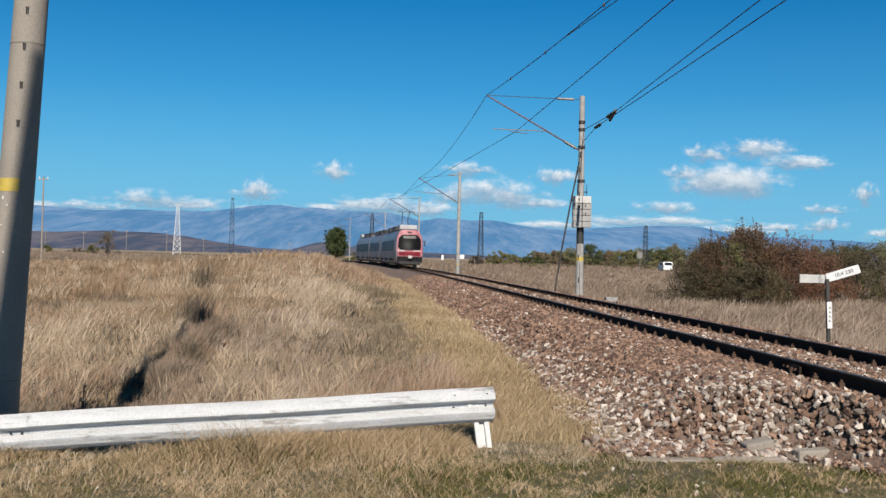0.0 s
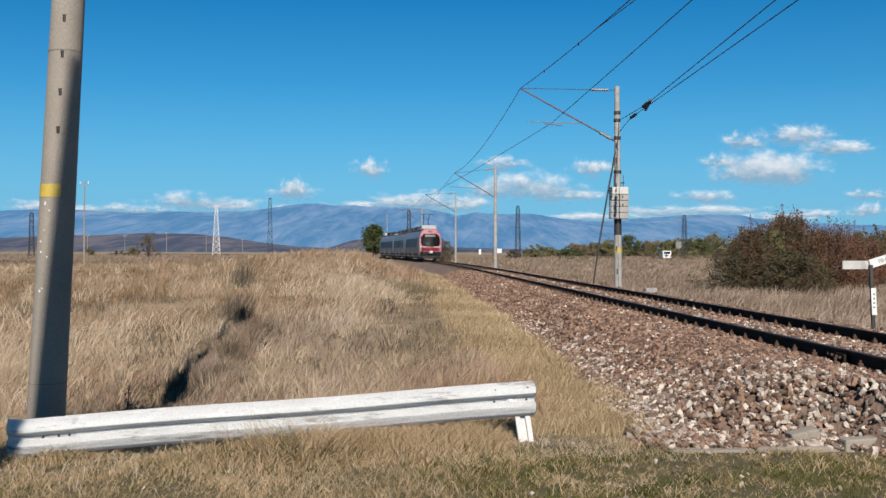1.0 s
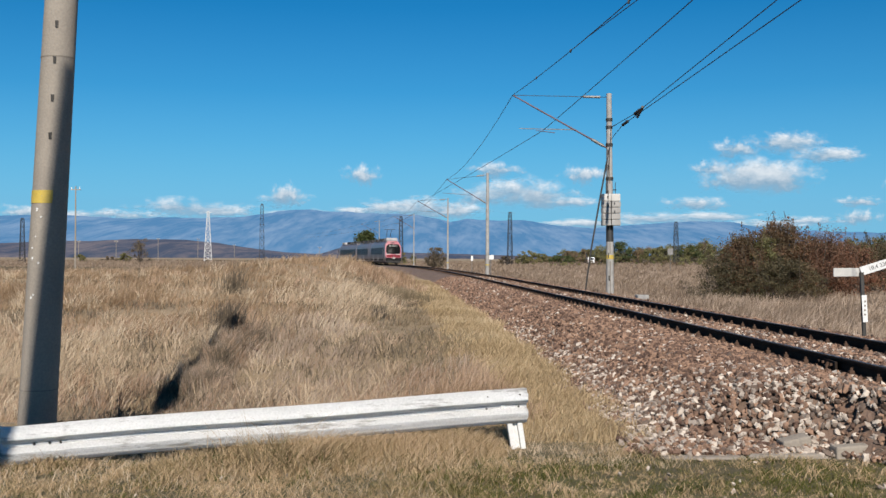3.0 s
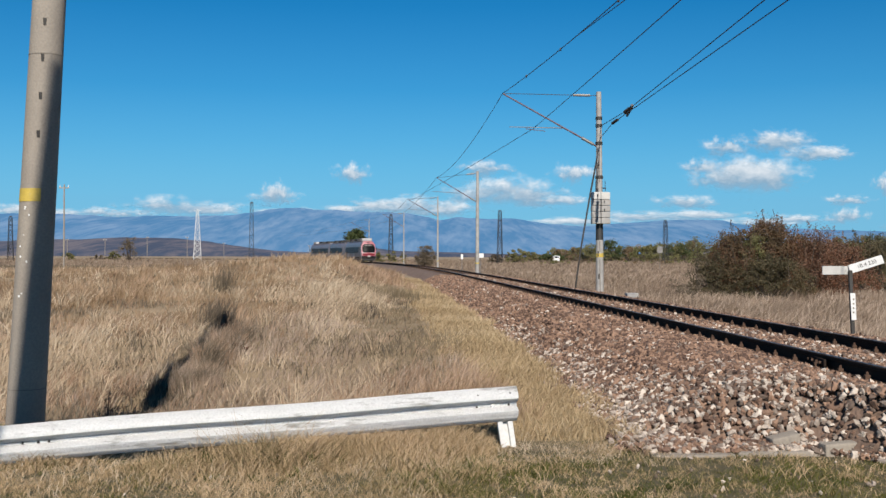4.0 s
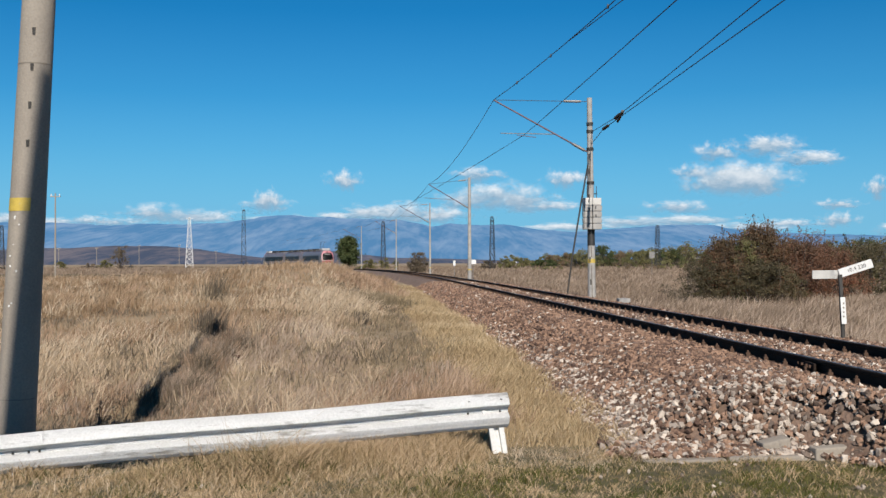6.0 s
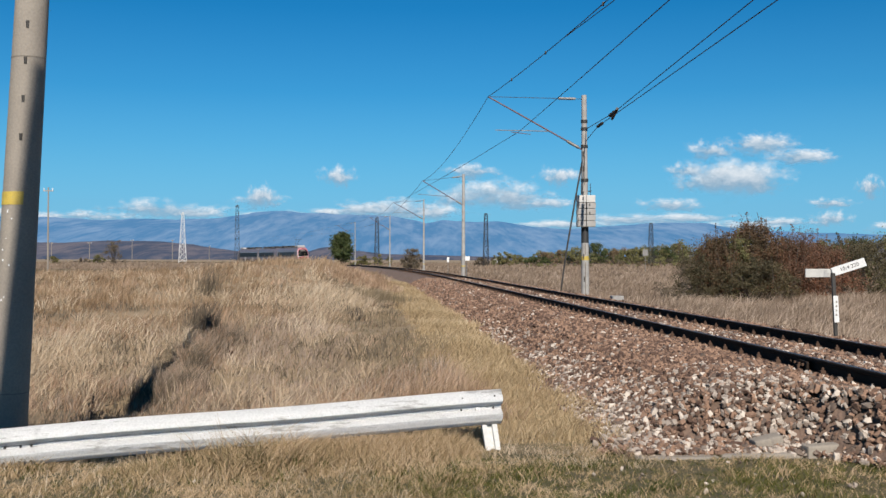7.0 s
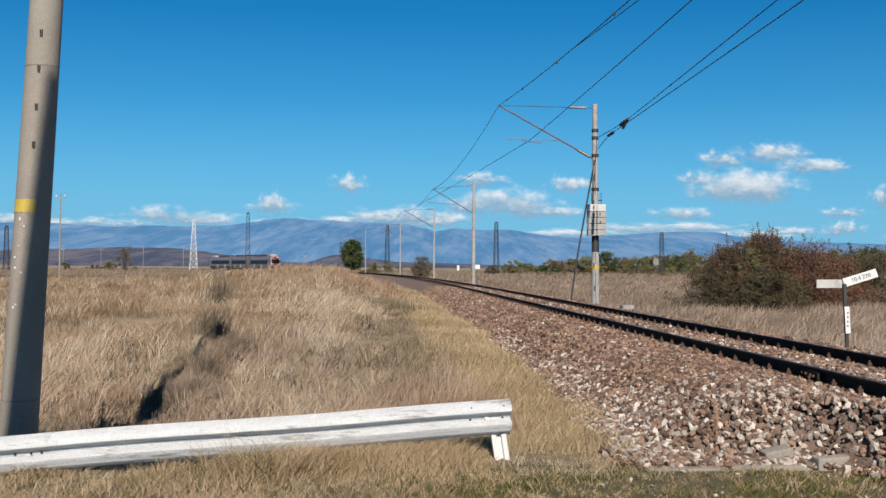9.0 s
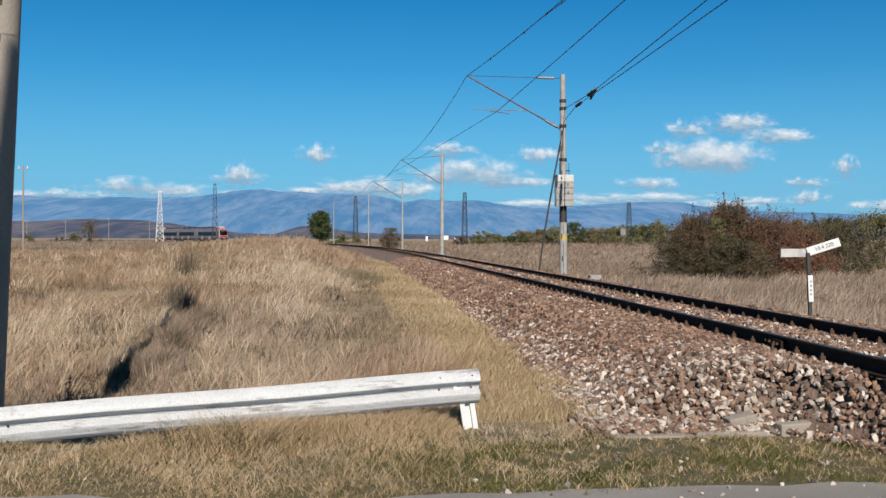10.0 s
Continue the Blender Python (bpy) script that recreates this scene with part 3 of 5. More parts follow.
def tension_weights(at, r):
    th = thing("tension_weights", None, "stack of concrete tensioning weights on a mast, topmost painted white", "counterweight")
    rng = np.random.default_rng(4)
    for c in (-0.19, 0.19):
        q = at(3.4)
        tube_part("hanger_rod", q + Vector((c * 0.98, -0.25, -0.3)), q + Vector((c * 0.98, -0.25, 1.4)), 0.012, 0.012, DARK_STEEL, th, 6)
        z = 3.08
        for k in range(5):
            hgt = 0.24 if k < 4 else 0.30
            box_part("weight", pose(q.x + c + rng.uniform(-0.01, 0.01), q.y - 0.25, z + hgt / 2, 0, 0, rng.uniform(-3, 3)), (0.36, 0.30, hgt - 0.012), CONCRETE_PALE if k < 4 else GREY_WHITE, th, 0.03)
            z += hgt
    for c, z in ((-0.13, 4.20), (0.13, 3.95), (0.14, 3.62), (-0.12, 3.88)):
        box_part("marking_bar", pose(q.x + c, q.y - 0.403, z), (0.05, 0.006, 0.11), BLACK, th, 0.0)
    add = bmesh.new()
    add_tube(add, at(4.5) + Vector((0.1, -0.2, 0)), at(4.5) + Vector((0.22, -0.3, 0)), 0.02)
    part("hook", add, DARK_STEEL, th)


M1, M2, M3, M4, M5 = (6.07, 40.5), (2.32, 78.6), (-1.05, 111.0), (-6.5, 152.0), (-15.4, 200.0)


def line_equipment():
    th, at, r = cantilever_mast(*M1, 8.35, (2.18, 40.5, 8.28), Vector((2.45, 40.5, 6.95)), True)
    tension_weights(at, r)
    cantilever_mast(*M2, 8.35, (-0.85, 78.6, 7.85), Vector((-1.2, 78.6, 6.8)), False)
    cantilever_mast(*M3, 8.3, (-4.4, 111, 8.0), Vector((-4.4, 111, 6.9)), False)
    cantilever_mast(*M4, 8.3, (-9.6, 152, 8.0), Vector((-9.6, 152, 6.9)), False)
    cantilever_mast(*M5, 9.1, (-19.0, 200, 8.4), Vector((-19.0, 200, 7.2)), False)
    w = thing("overhead_line", None, "overhead contact line of thin dark wires above the track", "overhead wire")
    mess = [(6.9, 0, 8.6), (2.18, 40.5, 8.28), (-0.85, 78.6, 7.85), (-4.4, 111, 8.0), (-9.6, 152, 8.0), (-19.0, 200, 8.4), (-45, 285, 8.0)]
    cont = [(5.75, 0, 6.95), (3.4, 40.5, 6.88), (-1.7, 78.6, 6.75), (-4.3, 111, 6.85), (-9.3, 152, 6.85), (-18.8, 200, 7.1), (-45, 285, 6.85)]
    for k, (a, b) in enumerate(zip(mess, mess[1:])):
        wire_part("messenger_wire", sag(a, b, 0.55 if k else 0.5), 0.013, DARK_STEEL, w)
    for k, (a, b) in enumerate(zip(cont, cont[1:])):
        wire_part("contact_wire", sag(a, b, 0.05), 0.0115, DARK_STEEL, w)
    wire_part("auxiliary_wire", sag((7.5, 2, 8.05), (3.60, 28.35, 7.96), 0.12), 0.011, DARK_STEEL, w)
    for k in (0.45, 0.6, 0.75, 0.88):
        p = Vector(mess[0]).lerp(Vector(mess[1]), k) - Vector((0, 0, 0.5 * 4 * k * (1 - k)))
        add = bmesh.new()
        add_box(add, Matrix.Translation(p), 0.05, 0.05, 0.10, 0.01)
        part("wire_clip", add, DARK_STEEL, w)
    # tensioned ends of the line, drawn to the mast past their insulators
    x, y = M1
    ends = ([(x, y, 6.98), (6.29, 35.6, 6.92), (6.92, 22, 7.42), (7.85, 2, 8.16)], [(x, y, 6.5), (6.0, 37, 6.65), (7.24, 21.5, 7.27), (8.8, 2, 8.05)])
    for line in ends:
        wire_part("anchor_wire", [Vector(q) for q in line], 0.013, DARK_STEEL, w)
    for p, b, r0 in ((Vector((6.27, 36.0, 6.91)), Vector((6.92, 22, 7.42)), 0.055), (Vector((6.0, 37, 6.65)), Vector((7.24, 21.5, 7.27)), 0.05)):
        ins = bmesh.new()
        d = (b - p).normalized()
        for i in range(5):
            q = p + d * (i * 0.16)
            add_tube(ins, q, q + d * 0.07, r0 * 1.2, r0 * 0.5, 10)
        add_tube(ins, p, p + d * 0.8, 0.03)
        part("insulator", ins, BLACK, w)
    ins = bmesh.new()
    add_tube(ins, (6.33, 34.9, 6.98), (6.29, 35.7, 6.74), 0.06, 0.045, 8)
    part("tensioner", ins, BLACK, w)


# ---- crash barrier ----
def crash_barrier():
    th = thing("crash_barrier", None, "low weathered white corrugated steel crash barrier beside the road", "guardrail")
    a, b = Vector((-3.50, 9.00, 0.0)), Vector((0.665, 9.90, 0.0))
    d = (b - a).normalized()
    n = Vector((d.y, -d.x, 0))
    prof = [(w * 1.09, o) for w, o in ((-0.155, 0.0), (-0.150, 0.018), (-0.125, 0.035), (-0.10, 0.075), (-0.055, 0.083), (-0.035, 0.06), (-0.015, 0.012), (0.015, 0.012), (0.035, 0.06), (0.055, 0.083), (0.10, 0.075), (0.125, 0.035), (0.150, 0.018), (0.155, 0.0))]
    zc = lambda u: 0.158 + 0.208 * (u / 4.26)
    def beam(u0, u1, lift, curl=False):
        bm = bmesh.new()
        us = np.linspace(u0, u1, 34)
        rows = []
        for u in us:
            row = []
            for w, o in prof:
                k = 0.0
                if curl:
                    k = max(0.0, (u0 + 0.28 - u)) ** 2 * 2.2
                q = a + d * (u + 0.5 * k) - n * k + n * (o + lift) + Vector((0, 0, zc(u) + w + 0.006 * math.sin(u * 2.1)))
                row.append(bm.verts.new(q))
            rows.append(row)
        for r0, r1 in zip(rows, rows[1:]):
            for j in range(len(prof) - 1):
                bm.faces.new((r0[j], r0[j + 1], r1[j + 1], r1[j]))
        bmesh.ops.solidify(bm, geom=bm.faces[:], thickness=0.004)
        return smooth(part("beam", bm, WHITE_WORN, th), 50)
    beam(-0.06, 4.26, 0.0)
    beam(-0.66, 0.02, 0.014, True)
    def post(u, z0, ln):
        bm = bmesh.new()
        q = a + d * u - n * 0.03
        m = Matrix(((d.x, n.x, 0, q.x), (d.y, n.y, 0, q.y), (0, 0, 1, 0), (0, 0, 0, 5))) @ pose(0, 0, z0, 0, ln, 0)
        add_box(bm, m @ pose(0, 0.0, 0.24), 0.05, 0.008, 0.75, 0.002)
        add_box(bm, m @ pose(-0.05, 0.02, 0.24), 0.05, 0.045, 0.75, 0.006)
        add_box(bm, m @ pose(0.05, 0.02, 0.24), 0.05, 0.045, 0.75, 0.006)
        part("post", bm, WHITE, th)
    post(4.205, -0.18, -9)
    post(-0.22, -0.42, 2)
    def bolt(u, w, r=0.014, o=0.03):
        q = a + d * u + Vector((0, 0, zc(u) + w)) + n * o
        tube_part("bolt", q, q + n * 0.016, r, r * 0.8, DARK_STEEL if r < 0.015 else WHITE, th, 8)
    for u in (-0.24, -0.11, -0.02):
        bolt(u, 0.0, 0.013, 0.030)
        bolt(u, -0.125, 0.010, 0.074)
    for u in (3.86, 4.18):
        bolt(u, 0.115, 0.011, 0.058)
        bolt(u, 0.0, 0.011, 0.016)
    bolt(4.02, 0.0, 0.024, 0.016)


# ---- signs ----
def text_mesh(name, body, size, m, material, parent):
    cu = bpy.data.curves.new(name, "FONT")
    cu.body, cu.size, cu.align_x, cu.align_y, cu.extrude = body, size, "CENTER", "CENTER", 0.001
    tmp = new(name, cu)
    me = bpy.data.meshes.new_from_object(tmp)
    bpy.data.objects.remove(tmp)
    me.materials.clear()
    me.materials.append(material)
    ob = new(name, me)
    ob.parent = parent
    ob.matrix_basis = m
    return ob


def gradient_sign():
    th = thing("gradient_sign", None, "white two-armed gradient marker on a dark slanting post", "railway sign")
    p = Vector((6.98, 17.5, 0.25))
    top = p + Vector((-0.07, 0, 1.35))
    bm = bmesh.new()
    add_box(bm, look((p + top) / 2 - Vector((0, 0, 0.16)), top) @ pose(0, 0, 0), 0.055, 0.06, (top - p).length + 0.26, 0.008)
    part("post", bm, DARK_STEEL, th)
    # the left board catches less light; that shade is put in as greyer paint
    left = box_part("board", pose(top.x - 0.27, top.y - 0.06, top.z - 0.03, 0, 0, 24), (0.60, 0.02, 0.145), GREY_WHITE, th, 0.006, "white board with its shade put in as grey")
    right = box_part("board", pose(top.x + 0.245, top.y - 0.07, top.z + 0.075, 0, -19, -18), (0.56, 0.02, 0.15), WHITE, th, 0.006, "white board tilted upwards with black figures")
    text_mesh("figures", "10.4 220", 0.092, pose(top.x + 0.25, top.y - 0.086, top.z + 0.078, 0, 0, -18) @ pose(0, 0, 0, 90, 0, 0) @ pose(0, 0, 0, 0, 0, 19), DARK_STEEL, right)
    plate = box_part("plate", pose(p.x - 0.035 , p.y - 0.05, p.z + 0.70, 0, -3, 0), (0.085, 0.012, 0.46), WHITE, th, 0.004, "small upright white plate with dark bars")
    for k in range(4):
        box_part("marking_bar", pose(p.x - 0.035, p.y - 0.058, p.z + 0.60 + k * 0.075, 0, -3, 0), (0.026, 0.004, 0.030), DULL_CONCRETE, plate, 0.0)


def small_sign(x, y, z, w, h, post_h, label, material):
    th = thing("track_sign", pose(x, y, z), label, "railway sign")
    tube_part("post", (0, 0, -0.2), (0, 0, post_h), 0.03, 0.03, STEEL, th, 8)
    box_part("board", pose(0, -0.04, post_h - h / 2 + 0.02), (w, 0.02, h), material, th, 0.006)


def blocks():
    th = box_part("cable_block", pose(6.15, 34.0, 0.36, 0, 0, 6), (0.40, 0.34, 0.44), CONCRETE_PALE, None, 0.03)
    tagged(th, "small pale concrete block beside the track", "block")
    bm = bmesh.new()
    add_box(bm, pose(0, 0, 0), 0.29, 0.16, 0.10, 0.02)
    for v in bm.verts:
        v.co += Vector((0.05 * v.co.z, 0.2 * v.co.x * v.co.z, 0.25 * v.co.x * v.co.y))
    st = part("broken_concrete_stone", bm, CONCRETE)
    st.matrix_basis = pose(3.24, 9.86, float(ballast(3.24, 9.86)) + 0.05, 4, -11, 8)
    tagged(st, "broken piece of pale concrete lying on the ballast", "concrete block")
    arc = [Vector((-4.12 + 0.045 * k, 19.0 + 0.02 * k, 0.05 + 0.085 * math.sin(math.pi * min(1, k / 6.5)))) for k in range(9)]
    sc = wire_part("bent_scrap", arc, 0.03, RUST_SCRAP)
    tagged(sc, "bent rusty scrap lying in the dry grass", "scrap metal")
    kerb = thing("concrete_edging", None, "concrete edging strip sunk between ballast and grass", "kerb", kind="structure")
    for k in range(3):
        bm = bmesh.new()
        add_box(bm, pose(2.28 + k * 0.80, 9.50 + (0, 0.045, 0.12)[k], -0.115 + (0, 0.02, 0.105)[k], 2, -0.5 - 1.5 * (k == 2), (2, 4, 12)[k]), 0.78, 0.13, 0.16, 0.02)
        part("edging_stone", bm, CONCRETE, kerb)


# ---- distant line towers and poles ----
def lattice_tower(x, y, z, h, w, material, label, narrow=0.5):
    th = thing("lattice_tower", pose(x, y, z, 0, 0, 12), label, "pylon", group="distant lattice towers")
    t = w * narrow
    f = lambda k: w + (t - w) * k
    rad = max(0.05, 0.03 * w + 0.015)
    for sx, sy in ((-1, -1), (1, -1), (1, 1), (-1, 1)):
        tube_part("leg", (sx * w / 2, sy * w / 2, -0.5), (sx * t / 2, sy * t / 2, h * 0.93), rad, rad * 0.8, material, th, 5)
    n = 9
    for side in ((-1, -1, 1, -1), (1, -1, 1, 1), (1, 1, -1, 1), (-1, 1, -1, -1)):
        bm = bmesh.new()
        for i in range(n):
            k0, k1 = i / n, (i + 1) / n
            a = [side[0] * f(k0) / 2, side[1] * f(k0) / 2, k0 * h * 0.93]
            b = [side[2] * f(k1) / 2, side[3] * f(k1) / 2, k1 * h * 0.93]
            c = [side[2] * f(k0) / 2, side[3] * f(k0) / 2, k0 * h * 0.93]
            d = [side[0] * f(k1) / 2, side[1] * f(k1) / 2, k1 * h * 0.93]
            add_tube(bm, a, b, rad * 0.6, None, 4)
            add_tube(bm, c, d, rad * 0.6, None, 4)
            add_tube(bm, d, b, rad * 0.6, None, 4)
        part("bracing", bm, material, th)
    box_part("head", pose(0, 0, h * 0.96), (t * 0.9, t * 0.9, h * 0.015), material, th, 0.02)
    box_part("cross_arm", pose(0, 0, h * 0.945), (w * 0.8, 0.1, 0.1), material, th, 0.0)
    return th


def far_pole(x, y, z, h, label="thin wooden line pole in the distance"):
    th = thing("line_pole", pose(x, y, z), label, "utility pole", group="distant line poles")
    tube_part("shaft", (0, 0, -0.4), (0, 0, h), 0.10, 0.07, CONCRETE, th, 7)
    box_part("cross_arm", pose(0, 0, h * 0.96), (1.1, 0.1, 0.1), CONCRETE, th, 0.0)
    for c in (-0.45, 0.45):
        tube_part("insulator", (c, 0, h * 0.96), (c, 0, h * 0.96 + 0.3), 0.06, 0.04, WHITE, th, 6)


def at_bearing(px, py, y, z=None):
    """A place from its bearing and rise, in 1/1800 of the distance ahead."""
    return (px - 784) / 1800 * y, y, 1.8 + (458 - py) / 1800 * y


def distance_things():
    for px, base, topy, y, w, m, lab in (
            (341, 468, 374, 300, 2.3, WHITE, "white painted lattice tower standing in the far field"),
            (437, 463, 360, 250, 1.25, BLACK, "dark steel lattice tower beyond the dry field"),
            (684, 470, 382, 260, 1.25, BLACK, "dark steel lattice tower beyond the track"),
            (877, 463, 374, 240, 1.25, BLACK, "dark steel lattice tower in the far field"),
            (1170, 460, 391, 260, 1.3, BLACK, "dark steel lattice tower behind the shrubs"),
            (9, 466, 387, 260, 1.4, BLACK, "dark steel lattice tower at the edge of the field")):
        x, yy, zt = at_bearing(px, topy, y)
        zg = float(height(x, yy))
        lattice_tower(x, yy, zg, zt - zg, w, m, lab, 0.28 if m is WHITE else 0.55)
    for px, topy, y in ((104, 333, 110), (252, 425, 330), (323, 425, 350), (388, 436, 380), (177, 430, 330), (540, 440, 330), (110, 430, 300)):
        x, yy, zt = at_bearing(px, topy, y)
        zg = float(height(x, yy))
        far_pole(x, yy, zg, zt - zg)


# ---- plants ----
def leaf_cloud(pts, size, rng):
    n = len(pts)
    a = rng.normal(size=(n, 3))
    a /= np.linalg.norm(a, axis=1)[:, None]
    b = np.cross(a, rng.normal(size=(n, 3)))
    b /= np.linalg.norm(b, axis=1)[:, None]
    s = size * rng.uniform(0.6, 1.4, n)[:, None]
    v = np.stack([pts - a * s, pts + b * s * 0.5, pts + a * s, pts - b * s * 0.5], 1).reshape(-1, 3)
    return v, np.arange(4 * n), np.full(n, 4)


def bush(name, x, y, w, d, h, leaves, size, material, seed, label, category="bush", trunk=0.0, group="", shoots=0):
    """Stems from the root and many leaves gathered in uneven clumps."""
    rng = np.random.default_rng(seed)
    z = float(height(x, y))
    th = thing(name, pose(x, y, z), label, category, group)
    k = max(10, int(leaves / 90))
    u = rng.uniform(0, 2 * np.pi, k)
    rad = np.sqrt(rng.uniform(0, 1, k))
    hz = rng.uniform(0.05, 1, k) ** 0.85
    env = (1 - (hz - 0.35).clip(0) ** 1.6 * 1.15) if not trunk else np.sqrt(np.clip(1 - ((hz - 0.5) / 0.55) ** 2, 0.05, 1))
    c = np.stack([np.cos(u) * rad * env * w / 2, np.sin(u) * rad * env * d / 2, trunk + hz * (h - trunk) * rng.uniform(0.82, 1.08, k)], -1)
    cs = rng.uniform(0.4, 1.4, k) * (0.062 if not trunk else 0.11) * min(w, h * 1.3)
    per = max(6, leaves // k)
    pts = (c[:, None, :] + rng.normal(size=(k, per, 3)) * cs[:, None, None] * np.array((1, 1, 0.75))).reshape(-1, 3)
    pts[:, 2] = np.abs(pts[:, 2])
    whips = []
    for q in range(shoots):
        a, rr = rng.uniform(0, 2 * np.pi), 0.75 * math.sqrt(rng.random())
        foot = np.array((math.cos(a) * rr * w / 2, math.sin(a) * rr * d / 2, h * (0.95 - 0.45 * rr * rr)))
        tip = foot + np.array((rng.normal() * 0.12, rng.normal() * 0.12, rng.uniform(0.25, 0.9)))
        whips.append((foot, tip))
        u = rng.random((70, 1))
        pts = np.concatenate([pts, foot + (tip - foot) * u + rng.normal(size=(70, 3)) * 0.085 * (1.1 - 0.8 * u)])
    me = bulk("foliage", *leaf_cloud(pts, size, rng), material)
    ob = new("foliage", me)
    ob.parent = th
    bm = bmesh.new()
    for i in range(0, k, max(1, k // 26)):
        tip = Vector(c[i]) * (1.0 + 0.12 * rng.random())
        tip.z += 0.10 * h * rng.random() ** 2 if not trunk else 0.0
        root = Vector((c[i][0] * 0.12, c[i][1] * 0.12, -0.1)) if not trunk else Vector((0, 0, trunk * rng.uniform(0.6, 1.1)))
        mid = root.lerp(tip, 0.5) + Vector(rng.normal(size=3) * 0.06 * h)
        add_tube(bm, root, mid, 0.012 * h, 0.008 * h, 5)
        add_tube(bm, mid, tip, 0.008 * h, 0.003 * h, 5)
    for foot, tip in whips:
        add_tube(bm, foot - np.array((0, 0, 0.5)), tip, 0.012, 0.005, 4)
    if trunk:
        add_tube(bm, (0, 0, -0.3), (0, 0, trunk * 1.3), 0.035 * h, 0.022 * h, 8)
    part("branching" if not trunk else "trunk", bm, BARK, th)
    return th


def plants():
    bush("bush", 10.7, 40.8, 2.2, 2.2, 1.75, 9000, 0.034, LEAF_BUSH, 22, "dense dull brownish green bush at the field's edge", shoots=4)
    bush("bush", 11.6, 41.4, 2.5, 3, 2.55, 20000, 0.034, LEAF_RUST, 21, "autumn bush with rusty red and dull green leaves", shoots=9)
    bush("bush", 13.1, 41.6, 2.9, 3.2, 3.1, 24000, 0.034, LEAF_RUST, 25, "tall autumn bush with reddish brown leaves", shoots=14)
    bush("bush", 14.9, 41.8, 3.3, 3.2, 2.5, 18000, 0.034, LEAF_RED, 38, "autumn bush with rusty red leaves", shoots=8)
    bush("bush", 12.7, 40.0, 3.8, 2.4, 1.55, 15000, 0.034, LEAF_BUSH, 26, "low dull green bush before taller ones", shoots=4)
    bush("bush", 12.35, 40.9, 1.5, 1.6, 2.5, 8000, 0.034, LEAF_HEDGE, 39, "yellowish green bush among reddish ones", shoots=3)
    bush("bush", 16.2, 43, 4.2, 3.5, 2.3, 15000, 0.038, LEAF_RED, 23, "autumn bush with reddish brown leaves", shoots=7)
    bush("bush", 19.4, 46, 4.6, 4, 2.6, 14000, 0.042, LEAF_BUSH, 24, "dull brownish green bush at the edge of the field", shoots=6)
    bush("bush", 23.4, 50, 5.5, 4, 2.9, 11000, 0.055, LEAF_OLIVE, 27, "olive green bush at the edge of the field", shoots=4)
    bush("bush", 8.3, 37.0, 1.1, 1.0, 0.75, 500, 0.03, SCRUB, 28, "small bare brown shrub in dry grass")
    bush("bush", 9.4, 38.5, 1.5, 1.2, 0.9, 700, 0.03, SCRUB, 29, "small bare brown shrub in dry grass")
    bush("weed_clump", -4.06, 12.2, 0.14, 0.14, 0.52, 70, 0.016, SCRUB, 37, "single dead weed stalk behind the barrier", "weed")
    x, y, _ = at_bearing(622, 470, 236)
    bush("tree", x, y, 4.6, 4.4, 7.5, 9000, 0.22, LEAF_GREEN, 31, "small dense green tree standing beside the track", "tree", trunk=1.0)
    x, y, _ = at_bearing(746, 470, 150)
    bush("bush", x, y, 3.4, 3, 2.9, 6000, 0.085, SCRUB, 32, "bare brownish shrub beside the track")
    rng = np.random.default_rng(40)
    for k in range(34):
        px = 905 + k * 19 + rng.uniform(-9, 9)
        y = rng.uniform(300, 385)
        h = rng.uniform(4.2, 8.6) * (0.45 + 0.60 * float(sm(900, 1150, px)))
        bush("bush", (px - 784) / 1800 * y, y, rng.uniform(9, 16), 8, h, 4200, 0.21, (LEAF_HEDGE, LEAF_HEDGE, LEAF_OLIVE, LEAF_GREEN, LEAF_HEDGE, LEAF_PINKISH)[k % 6], 50 + k, "green and yellowish shrub of the hedgerow", group="hedgerow shrubs")
    for k in range(16):
        px = 890 + k * 36 + rng.uniform(-14, 14)
        y = rng.uniform(190, 275)
        bush("bush", (px - 784) / 1800 * y, y, rng.uniform(6, 15), 6, rng.uniform(0.9, 2.0), 1700, 0.12, (SCRUB, LEAF_PINKISH, LEAF_HEDGE)[k % 3], 150 + k, "low brownish scrub before the hedgerow", group="low scrub")
    for px, y, w, h, m in ((192, 300, 4.4, 2.4, LEAF_OLIVE), (222, 280, 7, 5.8, SCRUB), (166, 320, 6, 1.6, SCRUB), (112, 300, 4, 2.2, LEAF_OLIVE), (905, 240, 5, 2.2, LEAF_OLIVE), (870, 250, 4, 2.0, SCRUB), (680, 240, 12, 2.4, LEAF_OLIVE), (655, 232, 5, 1.9, LEAF_OLIVE)):
        bush("bush", (px - 784) / 1800 * y, y, w, w * 0.7, h, 2400, 0.14, m, int(px), "lone shrub in the far field", group="far shrubs")


